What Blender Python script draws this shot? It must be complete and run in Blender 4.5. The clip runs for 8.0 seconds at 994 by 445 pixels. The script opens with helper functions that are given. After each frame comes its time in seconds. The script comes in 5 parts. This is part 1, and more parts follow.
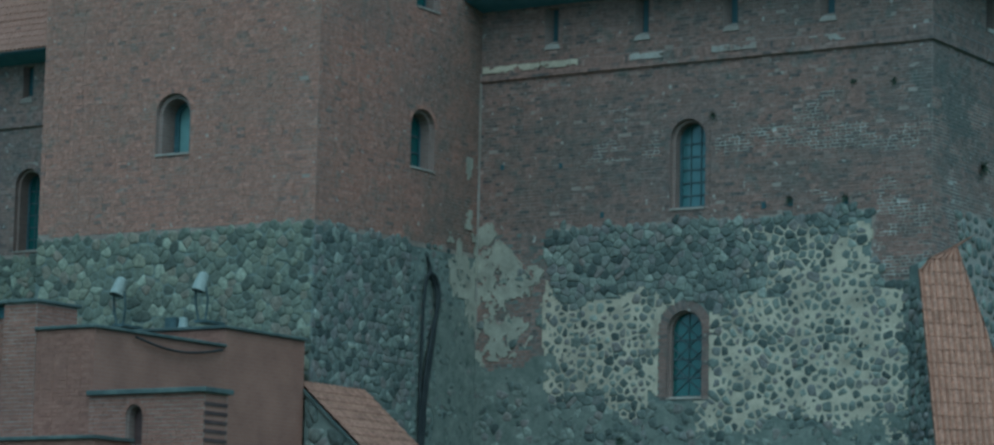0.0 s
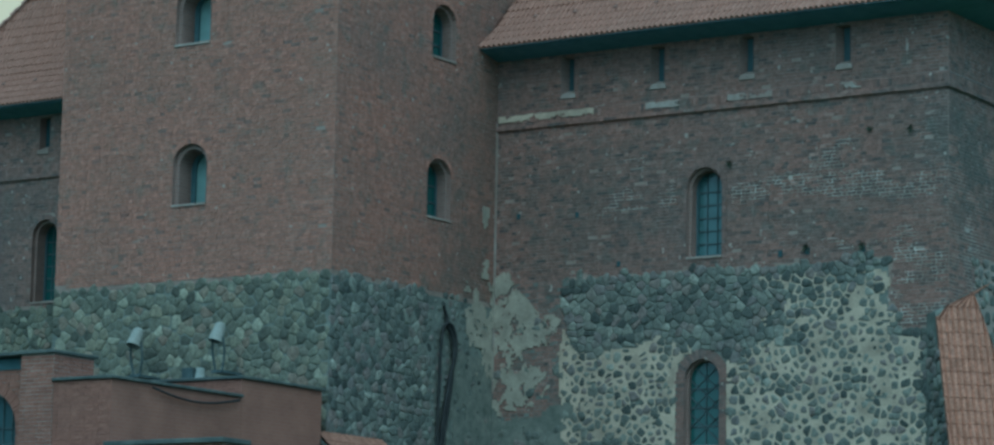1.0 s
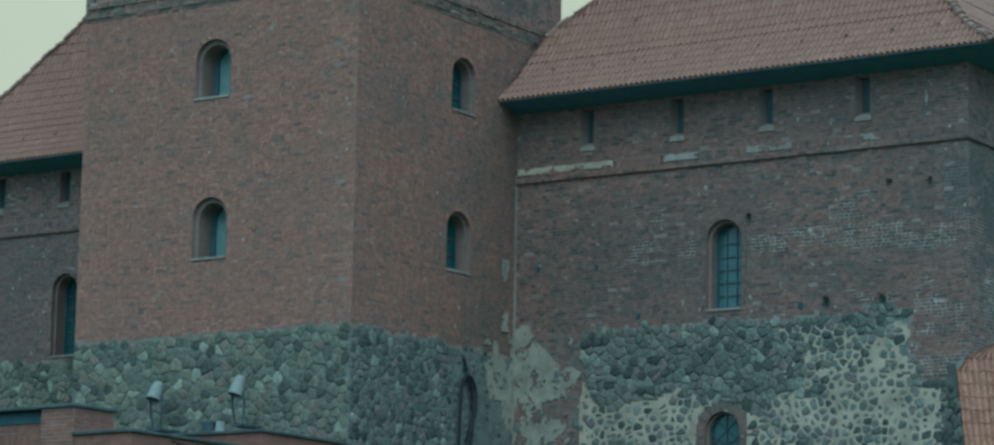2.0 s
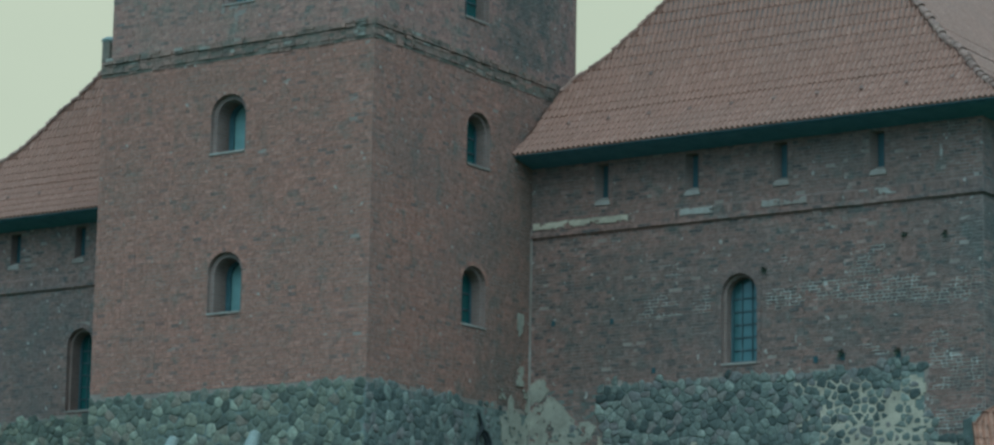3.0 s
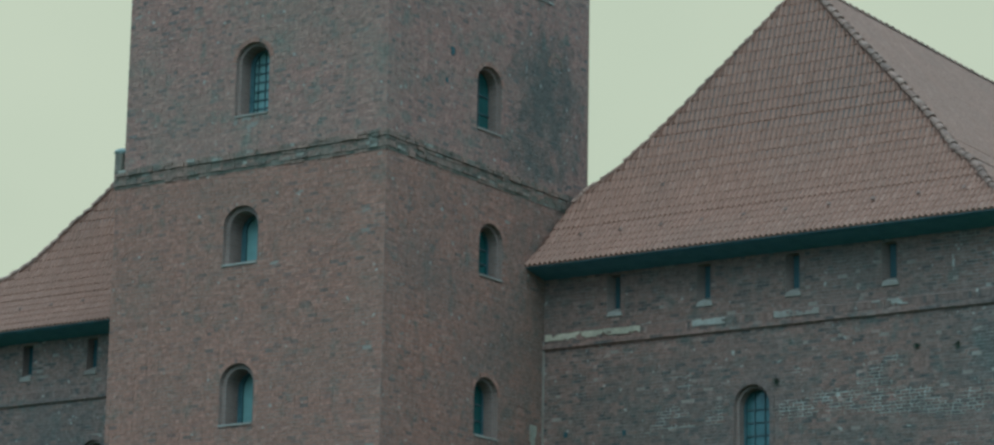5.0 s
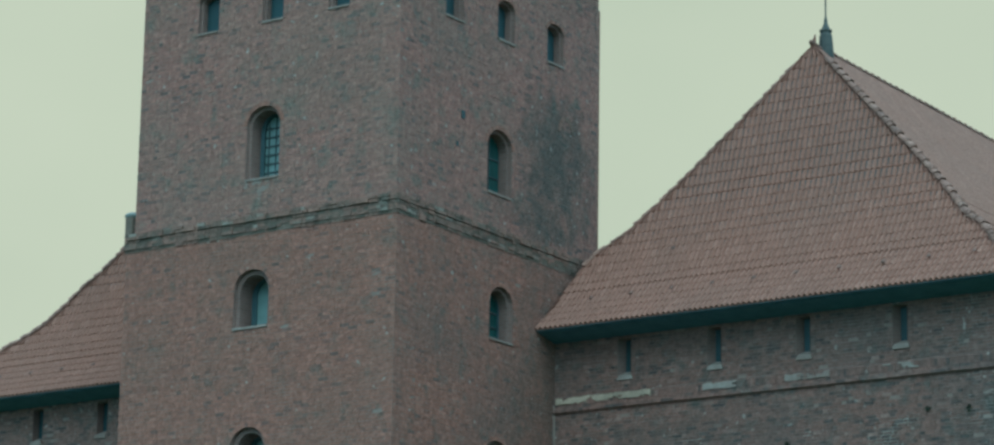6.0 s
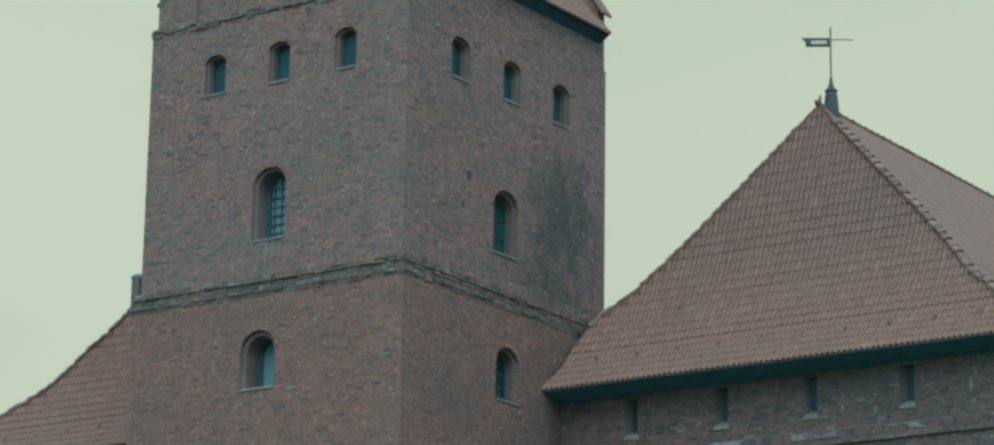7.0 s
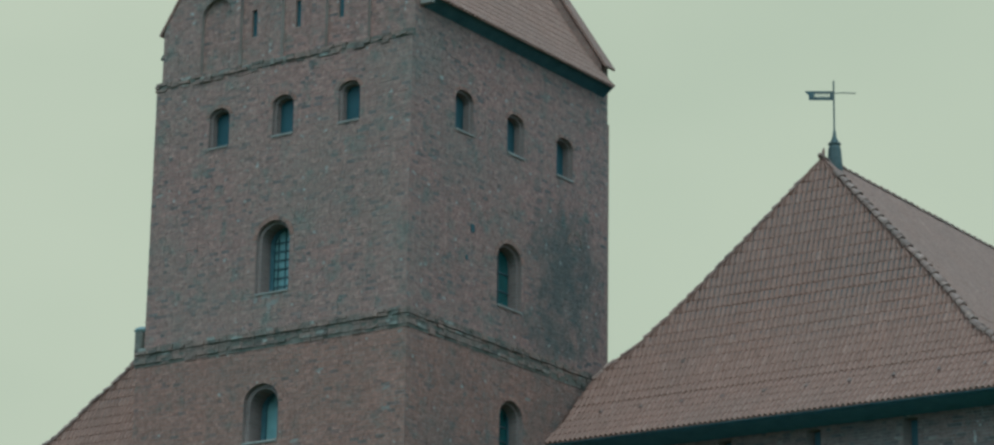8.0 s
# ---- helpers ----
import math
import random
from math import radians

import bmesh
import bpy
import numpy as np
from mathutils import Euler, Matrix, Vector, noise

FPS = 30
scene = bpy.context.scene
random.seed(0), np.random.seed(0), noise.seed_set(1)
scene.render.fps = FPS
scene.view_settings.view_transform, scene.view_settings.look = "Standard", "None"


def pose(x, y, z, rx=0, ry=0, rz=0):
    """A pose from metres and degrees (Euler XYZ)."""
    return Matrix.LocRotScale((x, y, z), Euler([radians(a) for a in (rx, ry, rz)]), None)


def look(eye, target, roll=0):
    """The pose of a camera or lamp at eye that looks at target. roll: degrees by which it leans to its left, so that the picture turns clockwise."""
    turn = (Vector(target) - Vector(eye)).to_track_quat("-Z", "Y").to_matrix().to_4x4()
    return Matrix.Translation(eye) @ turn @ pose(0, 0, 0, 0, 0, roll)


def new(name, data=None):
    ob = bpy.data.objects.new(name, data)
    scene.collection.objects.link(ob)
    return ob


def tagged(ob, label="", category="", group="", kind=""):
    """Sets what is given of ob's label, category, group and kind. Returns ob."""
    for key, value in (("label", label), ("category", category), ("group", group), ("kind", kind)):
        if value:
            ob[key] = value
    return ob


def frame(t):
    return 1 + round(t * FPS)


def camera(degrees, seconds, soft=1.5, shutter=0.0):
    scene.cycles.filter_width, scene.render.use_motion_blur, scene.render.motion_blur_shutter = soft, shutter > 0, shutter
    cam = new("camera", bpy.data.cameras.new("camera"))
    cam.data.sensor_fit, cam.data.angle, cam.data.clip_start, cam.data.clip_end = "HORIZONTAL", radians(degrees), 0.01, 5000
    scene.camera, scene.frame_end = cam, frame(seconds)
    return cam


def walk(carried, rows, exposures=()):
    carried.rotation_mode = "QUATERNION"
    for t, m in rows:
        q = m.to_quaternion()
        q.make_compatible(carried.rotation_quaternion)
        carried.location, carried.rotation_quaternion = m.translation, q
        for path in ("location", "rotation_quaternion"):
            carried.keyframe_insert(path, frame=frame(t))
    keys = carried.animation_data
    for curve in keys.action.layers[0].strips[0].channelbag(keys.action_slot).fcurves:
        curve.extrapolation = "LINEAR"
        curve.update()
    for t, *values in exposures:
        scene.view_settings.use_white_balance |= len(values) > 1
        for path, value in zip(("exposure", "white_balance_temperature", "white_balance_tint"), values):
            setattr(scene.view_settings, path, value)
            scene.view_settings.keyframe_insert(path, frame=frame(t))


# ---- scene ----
# The camera stands on the ground 80 m from the tower's near corner and tilts up, with a long lens.
cam = camera(18.547, 8.0, soft=2.5)
EYE = (47.488, -64.381, 1.7)
ROWS = [  # seconds, turn to the left, tilt up, lean to the left
    (0, 32.950, 7.974, 1.264),
    (0.5, 33.109, 8.425, 1.193),
    (1, 33.283, 8.895, 1.110),
    (1.5, 33.479, 9.378, 1.053),
    (3, 33.978, 10.898, 1.000),
    (3.5, 34.055, 11.390, 0.994),
    (4, 34.099, 11.887, 0.983),
    (4.5, 34.152, 12.414, 0.985),
    (6, 34.468, 14.176, 0.998),
    (6.5, 34.539, 14.751, 0.946),
    (7, 34.605, 15.313, 0.912),
    (7.5, 34.669, 15.839, 0.895),
    (8, 34.690, 16.312, 0.932),
]
EXPOSURES = [(0.0, 0.03, 5980, 5), (1.5, 0.07, 6100, 6), (3.5, 0.13, 6320, 8), (4.5, 0.13, 6350, 8), (7.2, 0.17, 6420, 9), (8.0, 0.04, 6290, 8)]
walk(cam, [(t, pose(*EYE, 90 + tilt, 0, turn) @ pose(0, 0, 0, 0, 0, lean)) for t, turn, tilt, lean in ROWS], EXPOSURES)

# ---- overcast daylight ----
world = bpy.data.worlds.new("overcast_sky")
scene.world = world
world.use_nodes = True
wt = world.node_tree
bg = wt.nodes["Background"]
sky = wt.nodes.new("ShaderNodeTexSky")
sky.sky_type = "NISHITA"
sky.sun_disc = False
sky.sun_elevation, sky.sun_rotation = radians(50), radians(140)
sky.air_density, sky.dust_density, sky.ozone_density = 1.0, 4.0, 2.0
haze = wt.nodes.new("ShaderNodeMix")
haze.data_type = "RGBA"
haze.inputs[0].default_value = 0.8
haze.inputs[7].default_value = (3.7, 7.9, 10.2, 1)
wt.links.new(sky.outputs[0], haze.inputs[6])
wt.links.new(haze.outputs[2], bg.inputs[0])
bg.inputs[1].default_value = 0.088

sun = new("sun", bpy.data.lights.new("sun", "SUN"))
sun.data.energy, sun.data.angle, sun.data.color = 1.1, radians(60), (0.7, 1.0, 1.05)
sun.matrix_world = look((38, -60, 95), (0, 0, 10))


# ---- materials ----
def nodes_of(name, rough=0.85, metal=0.0):
    m = bpy.data.materials.new(name)
    m.use_nodes = True
    b = m.node_tree.nodes["Principled BSDF"]
    b.inputs["Roughness"].default_value, b.inputs["Metallic"].default_value = rough, metal
    b.inputs["Specular IOR Level"].default_value = 0.25
    return m, m.node_tree, b


def node(nt, kind, **values):
    n = nt.nodes.new(kind)
    for k, v in values.items():
        n.inputs[k.replace("_", " ")].default_value = v
    return n


def position(nt, scale=(1, 1, 1)):
    g = nt.nodes.new("ShaderNodeNewGeometry")
    m = nt.nodes.new("ShaderNodeMapping")
    m.inputs["Scale"].default_value = scale
    nt.links.new(g.outputs["Position"], m.inputs["Vector"])
    return m.outputs[0]


def noise_at(nt, where, scale, detail=4.0, rough=0.6):
    n = node(nt, "ShaderNodeTexNoise", Scale=scale, Detail=detail, Roughness=rough)
    nt.links.new(where, n.inputs["Vector"])
    return n.outputs["Fac"]


def ramp(nt, fac, stops, mode="LINEAR"):
    r = nt.nodes.new("ShaderNodeValToRGB")
    r.color_ramp.interpolation = mode
    els = r.color_ramp.elements
    while len(els) < len(stops):
        els.new(0.5)
    for e, (p, c) in zip(els, stops):
        e.position, e.color = p, (*c, 1) if len(c) == 3 else c
    nt.links.new(fac, r.inputs[0])
    return r.outputs[0]


def mixed(nt, fac, a, b, mode="MIX"):
    m = nt.nodes.new("ShaderNodeMix")
    m.data_type, m.blend_type = "RGBA", mode
    for sock, v in ((m.inputs[0], fac), (m.inputs[6], a), (m.inputs[7], b)):
        if isinstance(v, (int, float)):
            sock.default_value = v
        elif isinstance(v, tuple):
            sock.default_value = (*v, 1)
        else:
            nt.links.new(v, sock)
    return m.outputs[2]


def piece_random(nt):
    """One random number for each piece, whether it is an object or an island of a joined mesh."""
    a, b = nt.nodes.new("ShaderNodeObjectInfo"), nt.nodes.new("ShaderNodeNewGeometry")
    s = nt.nodes.new("ShaderNodeMath")
    s.operation = "ADD"
    nt.links.new(a.outputs["Random"], s.inputs[0])
    nt.links.new(b.outputs["Random Per Island"], s.inputs[1])
    f = nt.nodes.new("ShaderNodeMath")
    f.operation = "FRACT"
    nt.links.new(s.outputs[0], f.inputs[0])
    return f.outputs[0]


def relief(nt, b, height, strength=0.5, distance=0.02):
    n = node(nt, "ShaderNodeBump", Strength=strength, Distance=distance)
    nt.links.new(height, n.inputs["Height"])
    nt.links.new(n.outputs[0], b.inputs["Normal"])


def blot_mask(nt, centre, radii, strength):
    """A patch of ragged outline about a place on the wall, for stains and painted corner shade."""
    g = nt.nodes.new("ShaderNodeNewGeometry")
    m = nt.nodes.new("ShaderNodeMapping")
    m.vector_type = "TEXTURE"
    m.inputs["Location"].default_value, m.inputs["Scale"].default_value = centre, radii
    nt.links.new(g.outputs["Position"], m.inputs["Vector"])
    ln = nt.nodes.new("ShaderNodeVectorMath")
    ln.operation = "LENGTH"
    nt.links.new(m.outputs[0], ln.inputs[0])
    a = nt.nodes.new("ShaderNodeMath")
    a.operation = "MULTIPLY_ADD"
    a.inputs[1].default_value = 3.4
    nt.links.new(noise_at(nt, g.outputs["Position"], 1.6, 6.0, 0.68), a.inputs[0])
    nt.links.new(ln.outputs["Value"], a.inputs[2])
    return ramp_above(nt, a.outputs[0], strength)


def ramp_above(nt, value, k):
    """Full strength below 1.95, none above 3."""
    r = nt.nodes.new("ShaderNodeMapRange")
    for name, v in (("From Min", 1.95), ("From Max", 3.0), ("To Min", k), ("To Max", 0.0)):
        r.inputs[name].default_value = v
    nt.links.new(value, r.inputs["Value"])
    return r.outputs[0]


def piece_material(name, stops, stain, stain_amount, grain=28.0, rough=0.88, patch=0.45, moss=None, mottle=0.65, specks=None, blots=(), blot=(0.1, 0.11, 0.1)):
    m, nt, b = nodes_of(name, rough)
    where = position(nt)
    col = ramp(nt, piece_random(nt), stops)
    big = ramp(nt, noise_at(nt, where, patch, 5.0), [(0.42, (0, 0, 0)), (0.68, (1, 1, 1))])
    fac = nt.nodes.new("ShaderNodeMath")
    fac.operation = "MULTIPLY"
    fac.inputs[1].default_value = stain_amount
    nt.links.new(big, fac.inputs[0])
    col = mixed(nt, fac.outputs[0], col, stain)
    if moss:
        mk = ramp(nt, noise_at(nt, where, 1.7, 6.0, 0.7), [(0.53, (0, 0, 0)), (0.68, (0.8, 0.8, 0.8))])
        col = mixed(nt, mk, col, moss)
    for centre, radii, strength in blots:
        col = mixed(nt, blot_mask(nt, centre, radii, strength), col, blot)
    if specks:
        sp = ramp(nt, noise_at(nt, where, 5.5, 1.5, 0.5), [(0.7, (0, 0, 0)), (0.74, (0.8, 0.8, 0.8))])
        col = mixed(nt, sp, col, specks)
    fine = noise_at(nt, where, grain, 4.0)
    col = mixed(nt, 0.7, col, ramp(nt, fine, [(0.25, (0.3, 0.3, 0.3)), (0.75, (0.72, 0.72, 0.72))]), "OVERLAY")
    col = mixed(nt, mottle, col, ramp(nt, noise_at(nt, where, 6.5, 5.0, 0.75), [(0.3, (0.24, 0.24, 0.24)), (0.7, (0.74, 0.74, 0.74))]), "OVERLAY")
    nt.links.new(col, b.inputs["Base Color"])
    relief(nt, b, fine, 0.6, 0.015)
    return m


BRICK_STOPS = [(0.0, (0.204, 0.137, 0.119)), (0.025, (0.268, 0.151, 0.129)), (0.06, (0.338, 0.164, 0.132)), (0.2, (0.380, 0.177, 0.136)), (0.55, (0.412, 0.192, 0.145)),
               (0.85, (0.439, 0.207, 0.158)), (1.0, (0.461, 0.229, 0.178))]
LIME_SPECK = (0.5, 0.45, 0.4)
M_BRICK = piece_material("old_red_brick", BRICK_STOPS, (0.285, 0.168, 0.132), 0.5, moss=(0.215, 0.168, 0.138), specks=LIME_SPECK)
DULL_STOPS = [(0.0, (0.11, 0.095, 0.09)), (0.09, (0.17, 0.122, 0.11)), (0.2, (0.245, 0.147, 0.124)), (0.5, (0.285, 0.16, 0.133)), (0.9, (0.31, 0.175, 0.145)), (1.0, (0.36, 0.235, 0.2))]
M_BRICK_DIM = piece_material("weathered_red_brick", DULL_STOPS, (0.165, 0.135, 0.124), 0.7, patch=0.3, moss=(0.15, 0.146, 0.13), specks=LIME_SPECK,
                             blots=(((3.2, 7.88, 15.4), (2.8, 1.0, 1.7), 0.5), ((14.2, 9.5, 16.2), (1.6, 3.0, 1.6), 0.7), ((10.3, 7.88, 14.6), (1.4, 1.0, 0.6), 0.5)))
# its first blot paints the shade of the inner corner beside the wing
M_BRICK_SIDE = piece_material("rain_washed_corner_shade_brick", BRICK_STOPS, (0.23, 0.158, 0.135), 0.65, patch=0.3, moss=(0.175, 0.163, 0.14), specks=LIME_SPECK,
                              blots=(((0.0, 8.2, 17.5), (1.0, 3.0, 6.5), 0.6), ((0.0, 6.5, 13.2), (1.0, 2.6, 1.0), 0.5)), blot=(0.14, 0.122, 0.105))
UPPER_STOPS = [(0.0, (0.180, 0.135, 0.128)), (0.05, (0.270, 0.166, 0.148)), (0.14, (0.371, 0.192, 0.161)), (0.7, (0.434, 0.218, 0.178)), (1.0, (0.473, 0.249, 0.204))]
M_BRICK_UP = piece_material("lichened_red_brick", UPPER_STOPS, (0.3, 0.222, 0.178), 0.6, patch=0.28, moss=(0.195, 0.195, 0.162), specks=LIME_SPECK)
M_BRICK_UP_SIDE = piece_material("rain_streaked_red_brick", UPPER_STOPS, (0.27, 0.2, 0.165), 0.6, patch=0.28, moss=(0.185, 0.185, 0.155), specks=LIME_SPECK,
                                 blots=(((-0.15, 7.9, 25.4), (1.0, 1.9, 2.3), 0.8), ((-0.15, 7.0, 23.4), (1.0, 1.8, 0.7), 0.7)))
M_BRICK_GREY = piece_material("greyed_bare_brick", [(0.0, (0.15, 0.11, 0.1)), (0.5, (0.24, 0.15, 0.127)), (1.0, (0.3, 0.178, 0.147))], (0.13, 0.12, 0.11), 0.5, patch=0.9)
M_BRICK_MOSS = piece_material("mossy_brick", [(0.0, (0.14, 0.112, 0.095)), (0.3, (0.28, 0.17, 0.138)), (0.93, (0.36, 0.205, 0.162)), (0.975, (0.36, 0.31, 0.265)), (1.0, (0.4, 0.36, 0.31))], (0.16, 0.145, 0.118), 0.6, patch=1.2, moss=(0.185, 0.18, 0.148))
M_BRICK_NEW = piece_material("newer_red_brick", [(0.0, (0.270, 0.121, 0.094)), (0.4, (0.318, 0.142, 0.108)), (1.0, (0.366, 0.170, 0.131))], (0.249, 0.121, 0.096), 0.5, mottle=0.3)
M_TILE_LEAN = piece_material("sooted_clay_roof_tile", [(0.0, (0.26, 0.125, 0.09)), (0.5, (0.31, 0.147, 0.105)), (1.0, (0.345, 0.168, 0.122))], (0.25, 0.13, 0.095), 0.5, grain=14.0)
M_STONE = piece_material("grey_fieldstone", [(0.0, (0.074, 0.080, 0.067)), (0.12, (0.123, 0.130, 0.106)), (0.4, (0.188, 0.195, 0.152)), (0.6, (0.236, 0.225, 0.166)),
                         (0.72, (0.242, 0.185, 0.147)), (0.8, (0.158, 0.170, 0.138)), (0.93, (0.286, 0.285, 0.218)), (1.0, (0.374, 0.375, 0.294))], (0.128, 0.145, 0.119), 0.5, grain=16.0, mottle=0.85)
M_STONE_DARK = piece_material("dark_fieldstone", [(0.0, (0.063, 0.076, 0.072)), (0.25, (0.131, 0.148, 0.134)), (0.5, (0.194, 0.204, 0.177)), (0.62, (0.188, 0.174, 0.168)), (0.74, (0.234, 0.193, 0.174)), (0.84, (0.160, 0.179, 0.157)), (1.0, (0.308, 0.319, 0.274))],
                              (0.131, 0.146, 0.131), 0.45, grain=16.0, mottle=0.95)
M_TILE = piece_material("fired_clay_roof_tile", [(0.0, (0.312, 0.157, 0.118)), (0.06, (0.342, 0.171, 0.128)), (0.9, (0.372, 0.189, 0.143)), (1.0, (0.407, 0.216, 0.166))],
                        (0.312, 0.172, 0.134), 0.5, grain=14.0, rough=0.75, mottle=0.12)
M_TILE_OLD = piece_material("weathered_hip_tile", [(0.0, (0.29, 0.17, 0.138)), (0.5, (0.38, 0.215, 0.172)), (1.0, (0.47, 0.285, 0.23))], (0.24, 0.165, 0.14), 0.5, grain=14.0)
M_TILE_DARK = piece_material("soot_dark_clay", [(0.0, (0.230, 0.138, 0.115)), (1.0, (0.287, 0.167, 0.138))], (0.138, 0.103, 0.092), 0.4, grain=14.0)
M_TILE_RED = piece_material("bright_clay_roof_tile", [(0.0, (0.37, 0.172, 0.12)), (0.5, (0.43, 0.2, 0.138)), (1.0, (0.48, 0.23, 0.165))], (0.36, 0.18, 0.128), 0.4, grain=14.0, rough=0.65)


def coat_material(name, a, b_col, c_col, scale=0.8, rough=0.9, grain=22.0, depth=0.02):
    m, nt, b = nodes_of(name, rough)
    where = position(nt)
    col = ramp(nt, noise_at(nt, where, scale, 6.0, 0.65), [(0.3, a), (0.5, b_col), (0.7, c_col)])
    fine = noise_at(nt, where, grain, 5.0)
    col = mixed(nt, 0.5, col, ramp(nt, fine, [(0.3, (0.36, 0.36, 0.36)), (0.7, (0.62, 0.62, 0.62))]), "OVERLAY")
    nt.links.new(col, b.inputs["Base Color"])
    relief(nt, b, fine, 0.5, depth)
    return m


M_MORTAR = coat_material("brick_mortar", (0.24, 0.18, 0.155), (0.31, 0.235, 0.20), (0.39, 0.33, 0.29), 0.9)
M_MORTAR_PALE = coat_material("pale_lime_mortar", (0.27, 0.20, 0.17), (0.34, 0.28, 0.245), (0.46, 0.42, 0.38), 0.7)
M_RUBBLE = coat_material("grey_rubble_mortar", (0.112, 0.13, 0.117), (0.172, 0.195, 0.175), (0.242, 0.27, 0.24), 1.6)
M_LIME_OLD = coat_material("greyed_lime_render", (0.25, 0.225, 0.185), (0.36, 0.325, 0.265), (0.45, 0.4, 0.325), 2.0)
M_GREY_COAT = coat_material("grey_cement_render", (0.115, 0.135, 0.118), (0.175, 0.19, 0.165), (0.25, 0.255, 0.22), 2.6, 0.9, 12.0)
M_LIME = coat_material("lime_render", (0.320, 0.263, 0.205), (0.486, 0.398, 0.308), (0.620, 0.507, 0.391), 1.5)
M_MOSSY = coat_material("mossy_masonry", (0.1, 0.105, 0.085), (0.175, 0.148, 0.12), (0.26, 0.2, 0.165), 2.2)
M_CAP = coat_material("dark_sheet_metal", (0.05, 0.065, 0.065), (0.085, 0.105, 0.10), (0.15, 0.17, 0.155), 1.5, 0.5, 9.0, 0.004)
# the blue shade below the wings' eaves, put into the boards' colour
M_EAVE_SHADE = coat_material("eave_shade_blue", (0.061, 0.177, 0.230), (0.078, 0.218, 0.287), (0.095, 0.250, 0.322), 2.0, 0.75)
# timber whose blue tint stands in for hazy shade on its undersides
M_WOOD = coat_material("shade_blue_timber", (0.045, 0.105, 0.12), (0.06, 0.13, 0.147), (0.08, 0.155, 0.17), 2.0, 0.75)
M_WHITE = coat_material("white_lamp_enamel", (0.238, 0.258, 0.235), (0.290, 0.317, 0.290), (0.343, 0.368, 0.340), 3.0, 0.5, 30.0, 0.002)
M_BLACK = coat_material("black_cable_rubber", (0.018, 0.022, 0.024), (0.028, 0.032, 0.034), (0.045, 0.05, 0.05), 3.0, 0.6, 30.0, 0.002)
M_IRON = coat_material("painted_iron", (0.039, 0.060, 0.064), (0.065, 0.098, 0.104), (0.104, 0.150, 0.160), 3.0, 0.55, 30.0, 0.002)
M_ZINC = coat_material("zinc_sheet", (0.22, 0.26, 0.25), (0.30, 0.34, 0.32), (0.38, 0.42, 0.40), 2.0, 0.45, 20.0, 0.003)
M_GRASS = coat_material("mown_grass", (0.035, 0.06, 0.02), (0.05, 0.085, 0.03), (0.08, 0.11, 0.045), 0.3, 0.95, 12.0, 0.05)


def brick_wall_material(name, a, b_col, joint):
    m, nt, b = nodes_of(name, 0.88)
    g = nt.nodes.new("ShaderNodeNewGeometry")
    sp, add, co = nt.nodes.new("ShaderNodeSeparateXYZ"), nt.nodes.new("ShaderNodeMath"), nt.nodes.new("ShaderNodeCombineXYZ")
    nt.links.new(g.outputs["Position"], sp.inputs[0])
    nt.links.new(sp.outputs[0], add.inputs[0])
    nt.links.new(sp.outputs[1], add.inputs[1])
    nt.links.new(add.outputs[0], co.inputs[0])
    nt.links.new(sp.outputs[2], co.inputs[1])
    br = nt.nodes.new("ShaderNodeTexBrick")
    for k, v in (("Scale", 1.0), ("Brick Width", 0.285), ("Row Height", 0.095), ("Mortar Size", 0.008)):
        br.inputs[k].default_value = v
    for k, c in (("Color1", a), ("Color2", b_col), ("Mortar", joint)):
        br.inputs[k].default_value = (*c, 1)
    nt.links.new(co.outputs[0], br.inputs["Vector"])
    where = position(nt)
    st = ramp(nt, noise_at(nt, where, 0.9, 5.0), [(0.3, (0.36, 0.36, 0.36)), (0.7, (0.6, 0.6, 0.6))])
    nt.links.new(mixed(nt, 0.7, br.outputs["Color"], st, "OVERLAY"), b.inputs["Base Color"])
    relief(nt, b, br.outputs["Fac"], -0.4, 0.01)
    return m


M_WALL = brick_wall_material("brick_wall", (0.32, 0.16, 0.125), (0.38, 0.2, 0.155), (0.3, 0.25, 0.21))
# greyer, darker copy of the wall brick, with the niches' shade in its colour
M_REVEAL = brick_wall_material("shaded_reveal_brick", (0.25, 0.165, 0.145), (0.29, 0.19, 0.165), (0.28, 0.24, 0.215))
M_WALL_FAINT = brick_wall_material("flush_pointed_brick_wall", (0.31, 0.138, 0.104), (0.335, 0.15, 0.112), (0.325, 0.178, 0.142))
# dark brick colour that stands for shade on the stub wall
M_BAND = coat_material("shade_dark_brick", (0.06, 0.035, 0.035), (0.09, 0.05, 0.048), (0.13, 0.075, 0.068), 3.0, 0.6)
M_JOINT = coat_material("bare_lime_joint", (0.28, 0.24, 0.205), (0.5, 0.46, 0.41), (0.7, 0.66, 0.59), 3.0)


def glass_material(name, tone, rough):
    m, nt, b = nodes_of(name, rough)
    b.inputs["Specular IOR Level"].default_value = 0.6
    where = position(nt)
    nt.links.new(ramp(nt, noise_at(nt, where, 1.3, 3.0), [(0.3, tuple(c * 0.7 for c in tone)), (0.7, tone)]), b.inputs["Base Color"])
    return m


# the panes' teal includes a veil of haze put into the glass colour
M_GLASS = glass_material("dark_window_glass", (0.02, 0.11, 0.105), 0.08)
M_GLASS_PALE = glass_material("window_glass_with_blind", (0.23, 0.4, 0.39), 0.15)
M_GLASS_MID = glass_material("window_glass_before_a_blind", (0.075, 0.18, 0.19), 0.12)
# sheet colour holding the hazy shade of an opening's depth
M_DEEP = glass_material("opening_shade", (0.02, 0.085, 0.098), 0.5)


